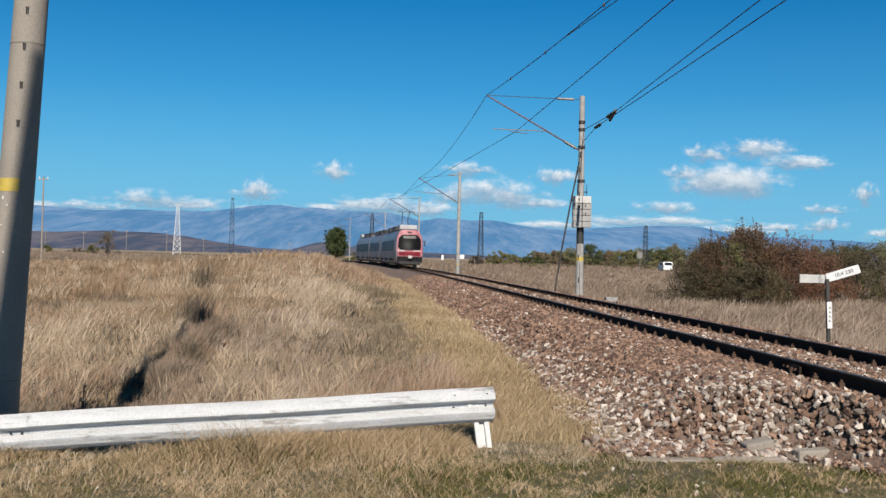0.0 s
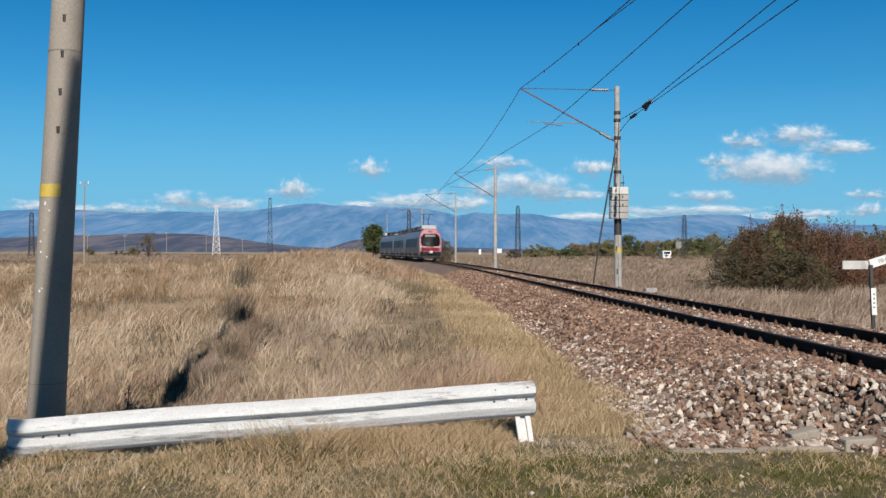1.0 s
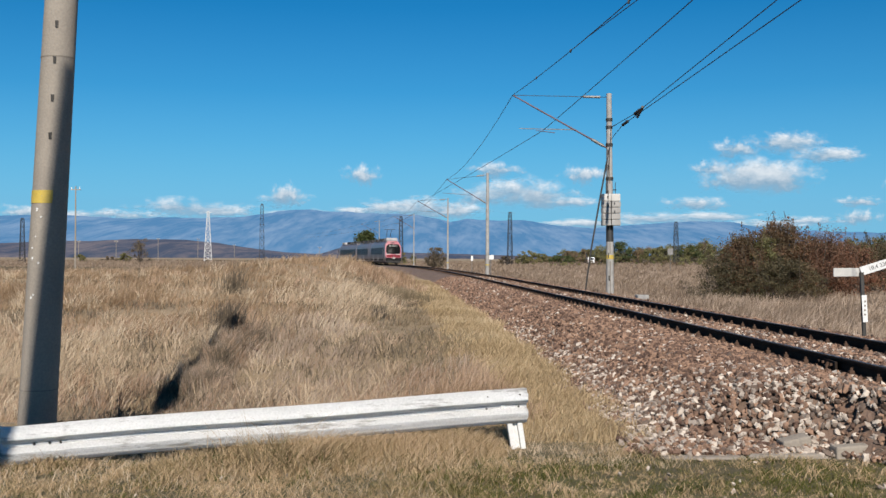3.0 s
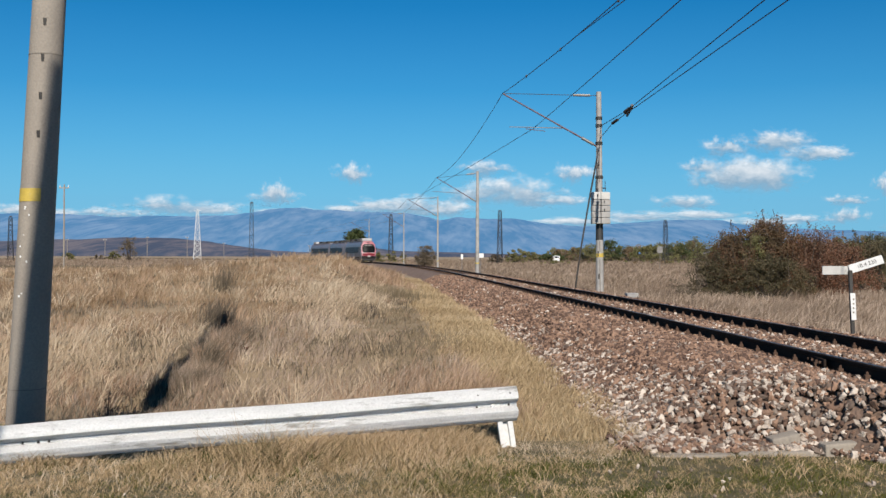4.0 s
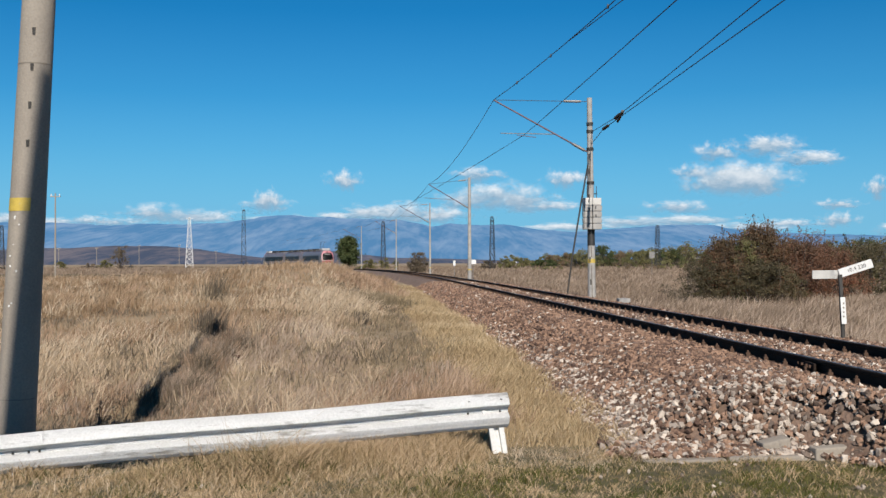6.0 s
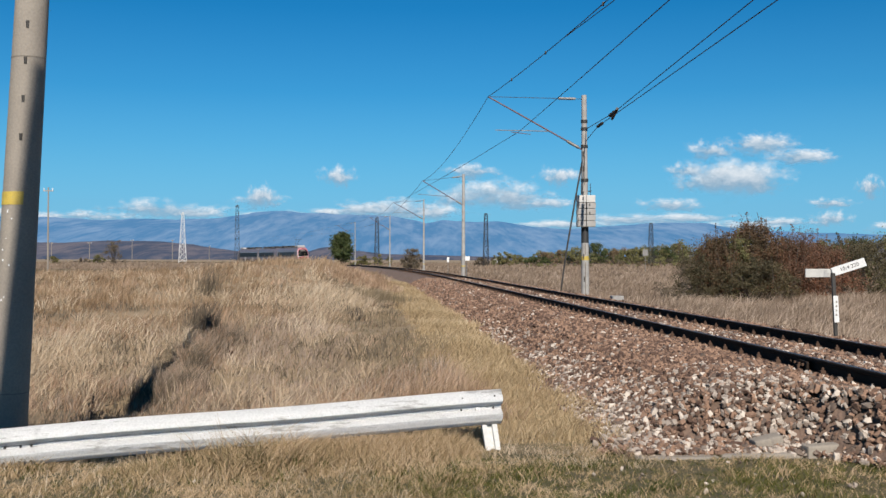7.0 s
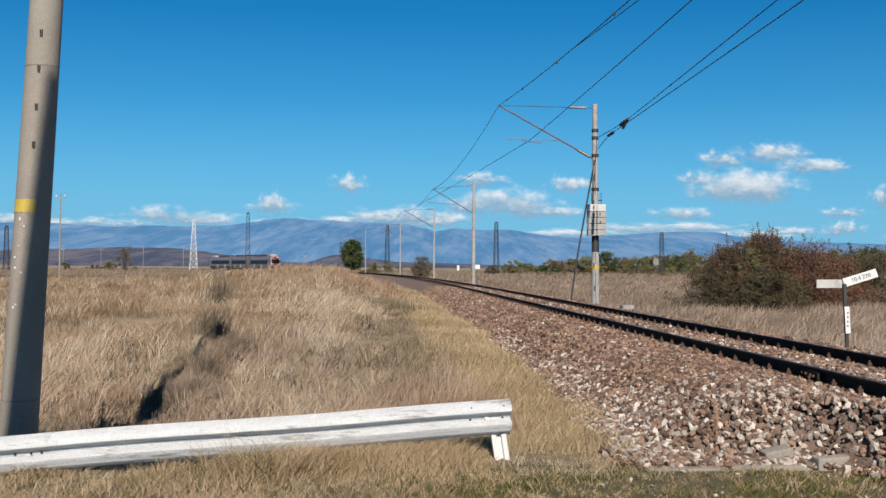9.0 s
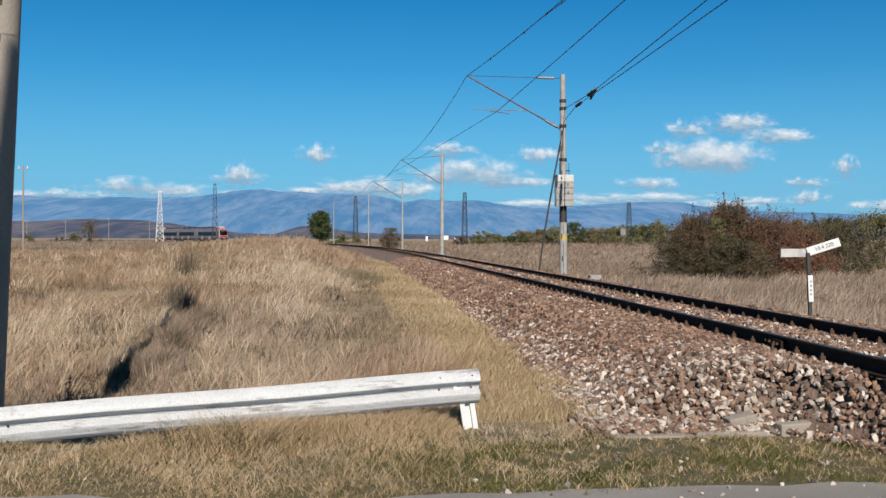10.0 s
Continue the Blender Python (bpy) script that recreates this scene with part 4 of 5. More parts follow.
def blades(name, x, y, z, h, w, lean, material, rng, label, kind="stuff", sweep=0.16, category="grass"):
    """Grass: a bent blade of three faces at each place."""
    n = len(x)
    yaw = rng.uniform(0, 2 * np.pi, n)
    face = rng.uniform(-0.9, 0.9, n)
    px, py = np.cos(face) * w / 2, np.sin(face) * w / 2
    lx, ly = np.cos(yaw) * lean * h + sweep * h, np.sin(yaw) * lean * h
    base = np.stack([x, y, z - 0.02], -1)
    off = np.stack([px, py, 0 * px], -1)
    mid = base + np.stack([lx * 0.35, ly * 0.35, h * 0.6], -1)
    tip = base + np.stack([lx, ly, h], -1)
    v = np.stack([base - off, base + off, mid + off * 0.8, mid - off * 0.8, tip], 1).reshape(-1, 3)
    q = np.arange(n)[:, None] * 5
    loops = np.concatenate([q + 0, q + 1, q + 2, q + 3, q + 3, q + 2, q + 4], 1).reshape(-1)
    sizes = np.tile([4, 3], n)
    return tagged(new(name, bulk(name, v, loops, sizes, material)), label, category, kind=kind)


def clumped(n, sample, rng, k, spread):
    """Places gathered round k tufts."""
    cx, cy = sample(k)
    i = rng.integers(0, k, n)
    s = spread * (1 + 0.02 * cy[i])
    return cx[i] + rng.normal(size=n) * s, cy[i] + rng.normal(size=n) * s, i


def in_hole(x, y):
    return ((x + 4.50 - 0.12 * (y - 15)) / 0.46) ** 2 + ((y - 14.9) / 1.05) ** 2 < 1


def grass():
    rng = np.random.default_rng(77)
    def field(k):
        y = 11.0 * (95 / 11.0) ** rng.random(k)
        return rng.uniform(-0.50, 0.30, k) * y, y
    # grass of the field: ochre, straw, bleached and grey beige stretches that run into one another
    k = 15000
    cx, cy = field(k)
    i = rng.integers(0, k, 225000)
    s = 0.075 * (1 + 0.02 * cy[i])
    x, y = cx[i] + rng.normal(size=len(i)) * s, cy[i] + rng.normal(size=len(i)) * s
    d = off_track(x, y)
    patch = np.clip(0.5 + 0.55 * wave(x + 0.3 * y, y, 2.3) + 0.3 * wave(x, y, 0.8), 0, 1)
    keep = (d > 4.2 + 0.3 * np.sin(y * 0.5)) & (y > 10.6) & ~in_hole(x, y) & (rng.random(len(x)) < 0.35 + 0.65 * patch)
    x, y, i, patch, d = x[keep], y[keep], i[keep], patch[keep], d[keep]
    wob = wave(x, y, 1.3) + 0.6 * wave(x + 5, y, 0.6)
    weed = sm(6.6, 5.6, d + 0.5 * wob) * sm(15, 19, y) * sm(46, 38, y)
    pale = np.exp(-((x + 3.1 + 0.5 * wob) / 1.3) ** 2 - ((y - 34) / 6) ** 2) + 0.6 * np.exp(-((x + 7.4) / 1.2) ** 2 - ((y - 18.5) / 2.5) ** 2)
    grey = np.exp(-((x + 2.6 + 0.8 * wob) / 2.3) ** 2 - ((y - 21) / 5.5) ** 2)
    ochre = sm(-3.8, -6.5, x + 1.2 * wob) * sm(20, 26, y) + 0.35 * sm(14, 11.5, y)
    low = 1 - 0.55 * weed - 0.25 * grey + 0.35 * pale
    h = (0.08 + 0.34 * rng.random(k)[i] ** 1.4) * rng.uniform(0.5, 1.15, len(x)) * (0.45 + 0.85 * patch) * (1 + 0.30 * sm(30, 55, y)) * low
    h = np.where((np.abs(x + 4.25) < 0.75) & (y > 11) & (y < 14.2), np.minimum(h, 0.07), h)
    h = np.where((np.abs(x + 4.35 + 0.052 * (y - 12)) < 0.3) & (y > 15.5) & (y < 20.8), np.minimum(h, 0.09), h)
    # how much of each sort grows there; tuft by tuft one of them wins
    share = np.stack([0.42 + 0 * x, 1.5 * ochre, 4.5 * pale, 1.9 * grey * (1 - weed), 1.5 * weed], -1)
    share = np.cumsum(share / share.sum(1)[:, None], 1)
    sort = (np.clip(0.75 * rng.random(k)[i] + 0.25 * rng.random(len(x)), 0, 0.999)[:, None] > share).sum(1)
    wide = 0.0042 + 0.0005 * y
    for q, m, nm, lab, sw in ((0, DRY, "dry_grass", "tall dry straw coloured field grass", 0.25), (1, OCHRE, "ochre_grass", "ochre brown dry field grass", 0.25), (2, PALE_GRASS, "bleached_grass", "bleached grass bent over by the wind", 0.55), (3, MAUVE, "grey_beige_grass", "grey beige matted dry grass", 0.3), (4, SAGE, "low_weeds", "low greenish grey weeds beside the golden grass", 0.2)):
        e = sort == q
        blades(nm, x[e], y[e], height(x[e], y[e]), h[e], wide[e], 0.45, m, rng, lab, sweep=sw)
    # pale wispy tufts standing over it
    k = 900
    cx, cy = field(k)
    i = rng.integers(0, k, 19000)
    x, y = cx[i] + rng.normal(size=19000) * 0.07 * (1 + 0.02 * cy[i]), cy[i] + rng.normal(size=19000) * 0.07
    keep = (off_track(x, y) > 5.6) & (y > 11.5) & ~in_hole(x, y) & ~((np.abs(x + 4.25) < 0.8) & (y < 14.5))
    x, y, i = x[keep], y[keep], i[keep]
    blades("pale_grass_tufts", x, y, height(x, y), (0.28 + 0.30 * rng.random(k)[i]) * rng.uniform(0.5, 1.1, len(x)), 0.004 + 0.00045 * y, 0.75, PALE_GRASS, rng, "pale bleached grass tufts in the field")
    # low grey brown weeds in patches
    k = 520
    cx, cy = field(k)
    i = rng.integers(0, k, 26000)
    x, y = cx[i] + rng.normal(size=26000) * 0.28 * (1 + 0.03 * cy[i]), cy[i] + rng.normal(size=26000) * 0.35
    keep = (off_track(x, y) > 4.8) & (y > 11.5)
    x, y, i = x[keep], y[keep], i[keep]
    blades("field_weeds", x, y, height(x, y), (0.10 + 0.18 * rng.random(k)[i]) * rng.uniform(0.5, 1.2, len(x)), 0.006 + 0.0006 * y, 0.6, SCRUB, rng, "low grey brown dead weeds among the grass")
    # golden strip along the ballast and round the barrier's end
    def strip(k):
        y = 9.9 * (70 / 9.9) ** rng.random(k)
        return track_x(y) - rng.uniform(3.0, 4.7 - 0.6 * sm(13, 18, y), k) - np.abs(rng.normal(size=k)) * 0.32, y
    x, y, i = clumped(60000, strip, rng, 5000, 0.07)
    keep = (y > 10.1) & (off_track(x, y) > 3.05 + 0.25 * np.sin(y * 1.9) + 0.2 * np.sin(y * 4.7))
    x, y, i = x[keep], y[keep], i[keep]
    blades("golden_grass", x, y, height(x, y), (0.05 + 0.15 * rng.random(5000)[i]) * rng.uniform(0.6, 1.2, len(x)), 0.004 + 0.0005 * y, 0.6, DRY_GOLD, rng, "golden dry grass strip along the ballast")
    # mown verge between road and barrier
    def verge(k):
        y = rng.uniform(6.9, 10.6, k)
        return rng.uniform(-0.52, 0.54, k) * y, y
    x, y, i = clumped(105000, verge, rng, 9000, 0.034)
    keep = (y > 7.2 + 0.45 * sm(0, 3, x) + 0.08 * np.sin(x * 3.1)) & ~((off_track(x, y) < 3.1) & (y > 9.55)) & ~((off_track(x, y) < 0.9)) & (x > -6.5)
    x, y, i = x[keep], y[keep], i[keep]
    lump = np.clip(0.5 + 0.5 * wave(x, y, 0.5) + 0.35 * wave(x + 3, y, 0.22), 0, 1)
    tall = sm(8.2, 9.0, y) * sm(1.2, 0.0, x)
    post = np.exp(-((x - 0.72) / 0.45) ** 2 - ((y - 9.7) / 0.9) ** 2)
    mound = np.exp(-((x + 1.75) / 0.75) ** 2 - ((y - 8.95) / 0.35) ** 2)
    green = rng.random(9000)[i] < 0.14 + 0.66 * sm(-0.6, 0.9, x) * sm(9.6, 9.0, y) * (0.55 + 0.45 * lump)
    h = (0.025 + 0.075 * rng.random(9000)[i] * (0.4 + lump) + 0.10 * tall * lump + 0.34 * mound * rng.random(9000)[i]) * rng.uniform(0.5, 1.25, len(x)) * (1 - 0.6 * post)
    h = h * np.where((y > 9.0) & (x < -2.4), 0.55, 1)
    z = height(x, y)
    for sel, m, nm, lab in ((~green, VERGE, "verge_grass", "short dry brownish verge grass beside the road"), (green, GREEN_GRASS, "green_verge_grass", "short green patches of verge grass")):
        blades(nm, x[sel], y[sel], z[sel], h[sel] * (0.85 if m is GREEN_GRASS else 1), 0.006, 0.9, m, rng, lab)
    # uncut grass along the foot of the barrier
    u = rng.random(6500)
    x = -1.5 + 2.15 * u
    y = 9.43 + 0.216 * (x + 1.5) - np.abs(rng.normal(size=len(x))) * 0.22 - 0.02
    blades("barrier_grass", x, y, height(x, y), rng.uniform(0.10, 0.30, len(x)) * sm(0.55, 0.15, x), 0.006, 0.6, VERGE, rng, "uncut dry grass along the foot of the barrier")
    # longer bleached stalks in the verge
    cx, cy = verge(1500)
    i = rng.integers(0, 1500, 15000)
    x, y = cx[i] + rng.normal(size=15000) * 0.06, cy[i] + rng.normal(size=15000) * 0.05
    keep = (y > 7.5) & (off_track(x, y) > 3.0) & ((x < 0) | (y > 9.0)) & (rng.random(15000) < 0.25 + 0.75 * sm(8.0, 9.0, y))
    x, y, i = x[keep], y[keep], i[keep]
    blades("verge_stalks", x, y, height(x, y), (0.06 + 0.10 * rng.random(1500)[i]) * rng.uniform(0.5, 1.2, len(x)), 0.005, 1.0, PALE_GRASS, rng, "bleached stalks in the verge grass")
    # rough grass on the far side of the track
    def right(k):
        y = 13.0 * (110 / 13.0) ** rng.random(k)
        return track_x(y) + rng.uniform(2.2, 2.2 + 0.42 * y, k), y
    x, y, i = clumped(80000, right, rng, 7000, 0.10)
    keep = (off_track(x, y) < -2.3) & (np.hypot(x - 6.0, (y - 33.4) / 2) > 0.45)
    x, y, i = x[keep], y[keep], i[keep]
    patch = np.clip(0.5 + 0.6 * wave(x, y, 1.6), 0, 1)
    h = (0.12 + 0.40 * rng.random(7000)[i] ** 1.3) * rng.uniform(0.5, 1.15, len(x)) * (0.5 + 0.7 * patch)
    blades("rough_grass", x, y, height(x, y), h, 0.0055 + 0.0006 * y, 0.55, GREY_GRASS, rng, "rough greyish dry grass on the far side of the track", sweep=0.3)
    k = 1500
    cx, cy = right(k)
    i = rng.integers(0, k, 24000)
    x, y = cx[i] + rng.normal(size=len(i)) * 0.13 * (1 + 0.02 * cy[i]), cy[i] + rng.normal(size=len(i)) * 0.2
    keep = (off_track(x, y) < -2.5) & (np.hypot(x - 6.0, (y - 33.4) / 2) > 0.45)
    x, y, i = x[keep], y[keep], i[keep]
    blades("bleached_tufts", x, y, height(x, y), (0.16 + 0.36 * rng.random(k)[i]) * rng.uniform(0.5, 1.1, len(x)), 0.0045 + 0.0005 * y, 0.6, MAUVE, rng, "bleached beige tufts among the rough grass", sweep=0.5)
    # far fields
    def far(k):
        y = 85.0 * (420 / 85.0) ** rng.random(k)
        return rng.uniform(-0.5, 0.5, k) * y, y
    x, y, i = clumped(50000, far, rng, 12000, 0.5)
    strip_dark = (np.abs(y - 125 - 0.2 * x) < 22) & (x < -0.2 * y)
    keep = (np.abs(off_track(x, y)) > 3.6) & ~strip_dark
    blades("far_grass", x[keep], y[keep], height(x[keep], y[keep]), rng.uniform(0.15, 0.5, keep.sum()), 0.0012 * y[keep], 0.4, GREY_GRASS, rng, "dry grass of the far fields")
    blades("fallow_weeds", x[strip_dark], y[strip_dark], height(x[strip_dark], y[strip_dark]), rng.uniform(0.15, 0.35, strip_dark.sum()), 0.0022 * y[strip_dark], 0.6, SCRUB, rng, "dark brown weeds on a fallow strip of the field")
    # sunlit grass standing before the hollow, and dark dead weeds in it
    k = 110
    cy = rng.uniform(15.9, 20.9, k)
    cx = -4.26 - 0.055 * (cy - 15) + np.abs(rng.normal(size=k)) * 0.22
    ch = rng.uniform(0.30, 0.62, k) * (0.5 + 0.5 * np.sin((cy - 15.2) * 1.9) ** 2)
    i = rng.integers(0, k, 13000)
    tx, ty = cx[i] + rng.normal(size=len(i)) * 0.10, cy[i] + rng.normal(size=len(i)) * 0.12
    for q, m in enumerate((MAUVE, DRY, SCRUB)):
        e = (i % 3 == q) & (tx > -4.32 - 0.055 * (ty - 15))
        blades("hollow_grass", tx[e], ty[e], height(tx[e], ty[e]), ch[i][e] * rng.uniform(0.5, 1.15, e.sum()), 0.009, 0.5, m, rng, "tall dry tufts standing along the hollow")
    kt = rng.random(3600)
    ty = 15.6 + 6.6 * kt
    tx = -4.52 - 0.055 * (ty - 15) + rng.normal(size=len(kt)) * 0.2
    blades("ditch_weeds", tx, ty, height(tx, ty), rng.uniform(0.05, 0.20, len(tx)), 0.009, 0.5, SCRUB, rng, "brown dead weeds along the hollow")
    for cx, cy, rx, hh, num, m, lab in ((-5.05, 22.3, 0.32, 0.85, 210, WEED_STEM, "dark upright dead weeds in the field"), (-7.1, 32.0, 0.34, 1.15, 110, SCRUB, "upright dead brown weeds in the field"), (-2.05, 26.5, 0.30, 0.5, 45, WEED_STEM, "dark thin weed stalks in the field"), (-2.0, 36.0, 0.9, 0.5, 700, SAGE, "greenish tuft of weeds in dry grass")):
        tx, ty = cx + rng.normal(size=num) * rx * 0.6, cy + rng.normal(size=num) * rx * 0.6
        th = thing("weed_clump", None, lab, "weed")
        ob = blades("stalk_tuft", tx, ty, height(tx, ty), hh * rng.uniform(0.45, 1.05, num), 0.009 + 0.0003 * cy, 0.28, m, rng, "", category="")
        ob.parent = th
        tagged(ob, kind="stuff")


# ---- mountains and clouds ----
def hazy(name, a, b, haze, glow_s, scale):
    """Woods and bare slopes in patches running downhill; blue haze painted on as emission."""
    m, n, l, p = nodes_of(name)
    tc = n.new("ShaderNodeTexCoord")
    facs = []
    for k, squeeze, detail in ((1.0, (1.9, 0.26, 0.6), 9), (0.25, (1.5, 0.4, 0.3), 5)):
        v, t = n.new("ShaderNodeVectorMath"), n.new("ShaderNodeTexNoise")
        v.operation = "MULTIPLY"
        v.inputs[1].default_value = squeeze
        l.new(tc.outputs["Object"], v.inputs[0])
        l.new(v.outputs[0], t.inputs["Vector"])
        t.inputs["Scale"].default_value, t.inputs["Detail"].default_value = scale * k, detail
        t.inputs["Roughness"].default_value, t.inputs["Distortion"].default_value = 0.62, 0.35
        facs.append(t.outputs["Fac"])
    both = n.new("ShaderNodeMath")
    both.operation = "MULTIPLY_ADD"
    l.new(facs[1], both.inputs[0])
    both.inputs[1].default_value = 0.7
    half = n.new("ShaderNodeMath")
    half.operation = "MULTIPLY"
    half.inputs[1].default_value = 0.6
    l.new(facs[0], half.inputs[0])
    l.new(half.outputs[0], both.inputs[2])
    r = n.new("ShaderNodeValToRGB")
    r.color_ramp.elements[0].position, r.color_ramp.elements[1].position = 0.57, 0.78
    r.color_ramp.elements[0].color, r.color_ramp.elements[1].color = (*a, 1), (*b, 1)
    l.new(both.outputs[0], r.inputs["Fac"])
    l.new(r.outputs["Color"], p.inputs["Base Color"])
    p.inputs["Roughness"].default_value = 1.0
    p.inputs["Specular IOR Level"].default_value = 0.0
    # an even bluish glow imitates the haze of distance
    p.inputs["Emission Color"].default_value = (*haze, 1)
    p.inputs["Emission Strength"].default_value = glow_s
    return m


def ridge(name, y0, depth, profile, material, seed, rough, label):
    """A range of hills: its crest follows (bearing, height in 1/1800 of the distance) with spurs running down from it."""
    bx = np.array([q[0] for q in profile], float)
    bh = np.array([q[1] for q in profile], float)
    n, k = 420, 26
    px = np.linspace(bx[0], bx[-1], n)
    verts = []
    for j in range(k):
        v = j / (k - 1)
        yy = y0 + depth * v
        for i in range(n):
            crest = np.interp(px[i], bx, bh) / 1800 * (y0 + depth)
            q = Vector((px[i] * 0.016 + v * 0.9, v * 1.0 + seed, seed))
            spur = noise.fractal(q, 1.0, 2.0, 5) * rough
            fine = noise.fractal(q * 4, 1.0, 2.0, 4) * rough * 0.12
            jag = noise.fractal(Vector((px[i] * 0.035, 0.0, seed)), 1.0, 2.0, 5) * 0.022 * v
            zz = crest * (v ** 0.75) * (1 + spur * (1 - v) * 1.1 + jag) + fine * crest * 0.25
            verts.append(((px[i] - 784) / 1800 * yy, yy, max(-20.0, zz) - (6 if j == 0 else 0)))
    i = np.arange(n * k).reshape(k, n)
    loops = np.stack([i[:-1, :-1], i[:-1, 1:], i[1:, 1:], i[1:, :-1]], -1).reshape(-1)
    me = bulk(name, verts, loops, np.full(len(loops) // 4, 4), material)
    me.polygons.foreach_set("use_smooth", [True] * len(me.polygons))
    return tagged(new(name, me), label, "mountain", kind="structure")


def mountains():
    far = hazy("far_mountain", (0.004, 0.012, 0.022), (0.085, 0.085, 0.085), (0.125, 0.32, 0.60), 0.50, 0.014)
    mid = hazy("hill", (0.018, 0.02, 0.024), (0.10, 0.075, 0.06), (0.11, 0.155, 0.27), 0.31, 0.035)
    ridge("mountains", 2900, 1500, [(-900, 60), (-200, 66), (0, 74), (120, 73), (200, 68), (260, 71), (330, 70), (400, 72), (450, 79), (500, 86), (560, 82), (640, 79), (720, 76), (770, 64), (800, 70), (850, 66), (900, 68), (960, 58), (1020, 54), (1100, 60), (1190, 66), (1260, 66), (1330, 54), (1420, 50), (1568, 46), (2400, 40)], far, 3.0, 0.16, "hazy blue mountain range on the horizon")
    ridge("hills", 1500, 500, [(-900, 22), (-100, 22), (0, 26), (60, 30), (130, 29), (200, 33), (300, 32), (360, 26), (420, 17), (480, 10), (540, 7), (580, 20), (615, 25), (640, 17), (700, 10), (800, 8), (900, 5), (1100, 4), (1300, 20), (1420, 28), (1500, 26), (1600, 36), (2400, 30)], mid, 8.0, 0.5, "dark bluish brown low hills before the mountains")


def cloud_material():
    m, n, l, p = nodes_of("cloud")
    n.remove(p)
    tc, info = n.new("ShaderNodeTexCoord"), n.new("ShaderNodeObjectInfo")
    add = n.new("ShaderNodeVectorMath")
    add.operation = "MULTIPLY_ADD"
    l.new(info.outputs["Random"], add.inputs[0])
    add.inputs[1].default_value = (37.0, 51.0, 23.0)
    l.new(tc.outputs["Object"], add.inputs[2])
    t = n.new("ShaderNodeTexNoise")
    t.inputs["Scale"].default_value, t.inputs["Detail"].default_value, t.inputs["Roughness"].default_value = 1.7, 7, 0.62
    l.new(add.outputs[0], t.inputs["Vector"])
    ln = n.new("ShaderNodeVectorMath")
    ln.operation = "LENGTH"
    sc = n.new("ShaderNodeVectorMath")
    sc.operation = "MULTIPLY"
    sc.inputs[1].default_value = (0.5, 1.0, 1.0)
    l.new(tc.outputs["Object"], sc.inputs[0])
    l.new(sc.outputs[0], ln.inputs[0])
    f = n.new("ShaderNodeMath")
    f.operation = "MULTIPLY_ADD"
    l.new(t.outputs["Fac"], f.inputs[0])
    f.inputs[1].default_value = 2.0
    neg = n.new("ShaderNodeMath")
    neg.operation = "MULTIPLY"
    neg.inputs[1].default_value = -1.35
    l.new(ln.outputs["Value"], neg.inputs[0])
    l.new(neg.outputs[0], f.inputs[2])
    al = n.new("ShaderNodeMapRange")
    al.interpolation_type = "SMOOTHSTEP"
    al.inputs["From Min"].default_value, al.inputs["From Max"].default_value = 0.08, 0.95
    al.inputs["To Max"].default_value = 0.95
    l.new(f.outputs[0], al.inputs["Value"])
    sep = n.new("ShaderNodeSeparateXYZ")
    l.new(tc.outputs["Object"], sep.inputs[0])
    sh = n.new("ShaderNodeMath")
    sh.operation = "MULTIPLY_ADD"
    l.new(t.outputs["Fac"], sh.inputs[0])
    sh.inputs[1].default_value = 2.6
    lift = n.new("ShaderNodeMath")
    lift.operation = "MULTIPLY"
    lift.inputs[1].default_value = 1.7
    l.new(sep.outputs["Y"], lift.inputs[0])
    l.new(lift.outputs[0], sh.inputs[2])
    # sunlit tops and shaded undersides are painted into the emission colour by height
    ramp = n.new("ShaderNodeValToRGB")
    ramp.color_ramp.elements[0].position, ramp.color_ramp.elements[1].position = 0.34, 0.76
    ramp.color_ramp.elements[0].color, ramp.color_ramp.elements[1].color = (0.185, 0.29, 0.39, 1), (0.59, 0.615, 0.64, 1)
    s2 = n.new("ShaderNodeMath")
    s2.operation = "MULTIPLY"
    s2.inputs[1].default_value = 0.36
    l.new(sh.outputs[0], s2.inputs[0])
    l.new(s2.outputs[0], ramp.inputs["Fac"])
    em, tr, mix = n.new("ShaderNodeEmission"), n.new("ShaderNodeBsdfTransparent"), n.new("ShaderNodeMixShader")
    l.new(ramp.outputs["Color"], em.inputs["Color"])
    l.new(al.outputs[0], mix.inputs[0])
    l.new(tr.outputs[0], mix.inputs[1])
    l.new(em.outputs[0], mix.inputs[2])
    l.new(mix.outputs[0], n["Material Output"].inputs["Surface"])
    return m


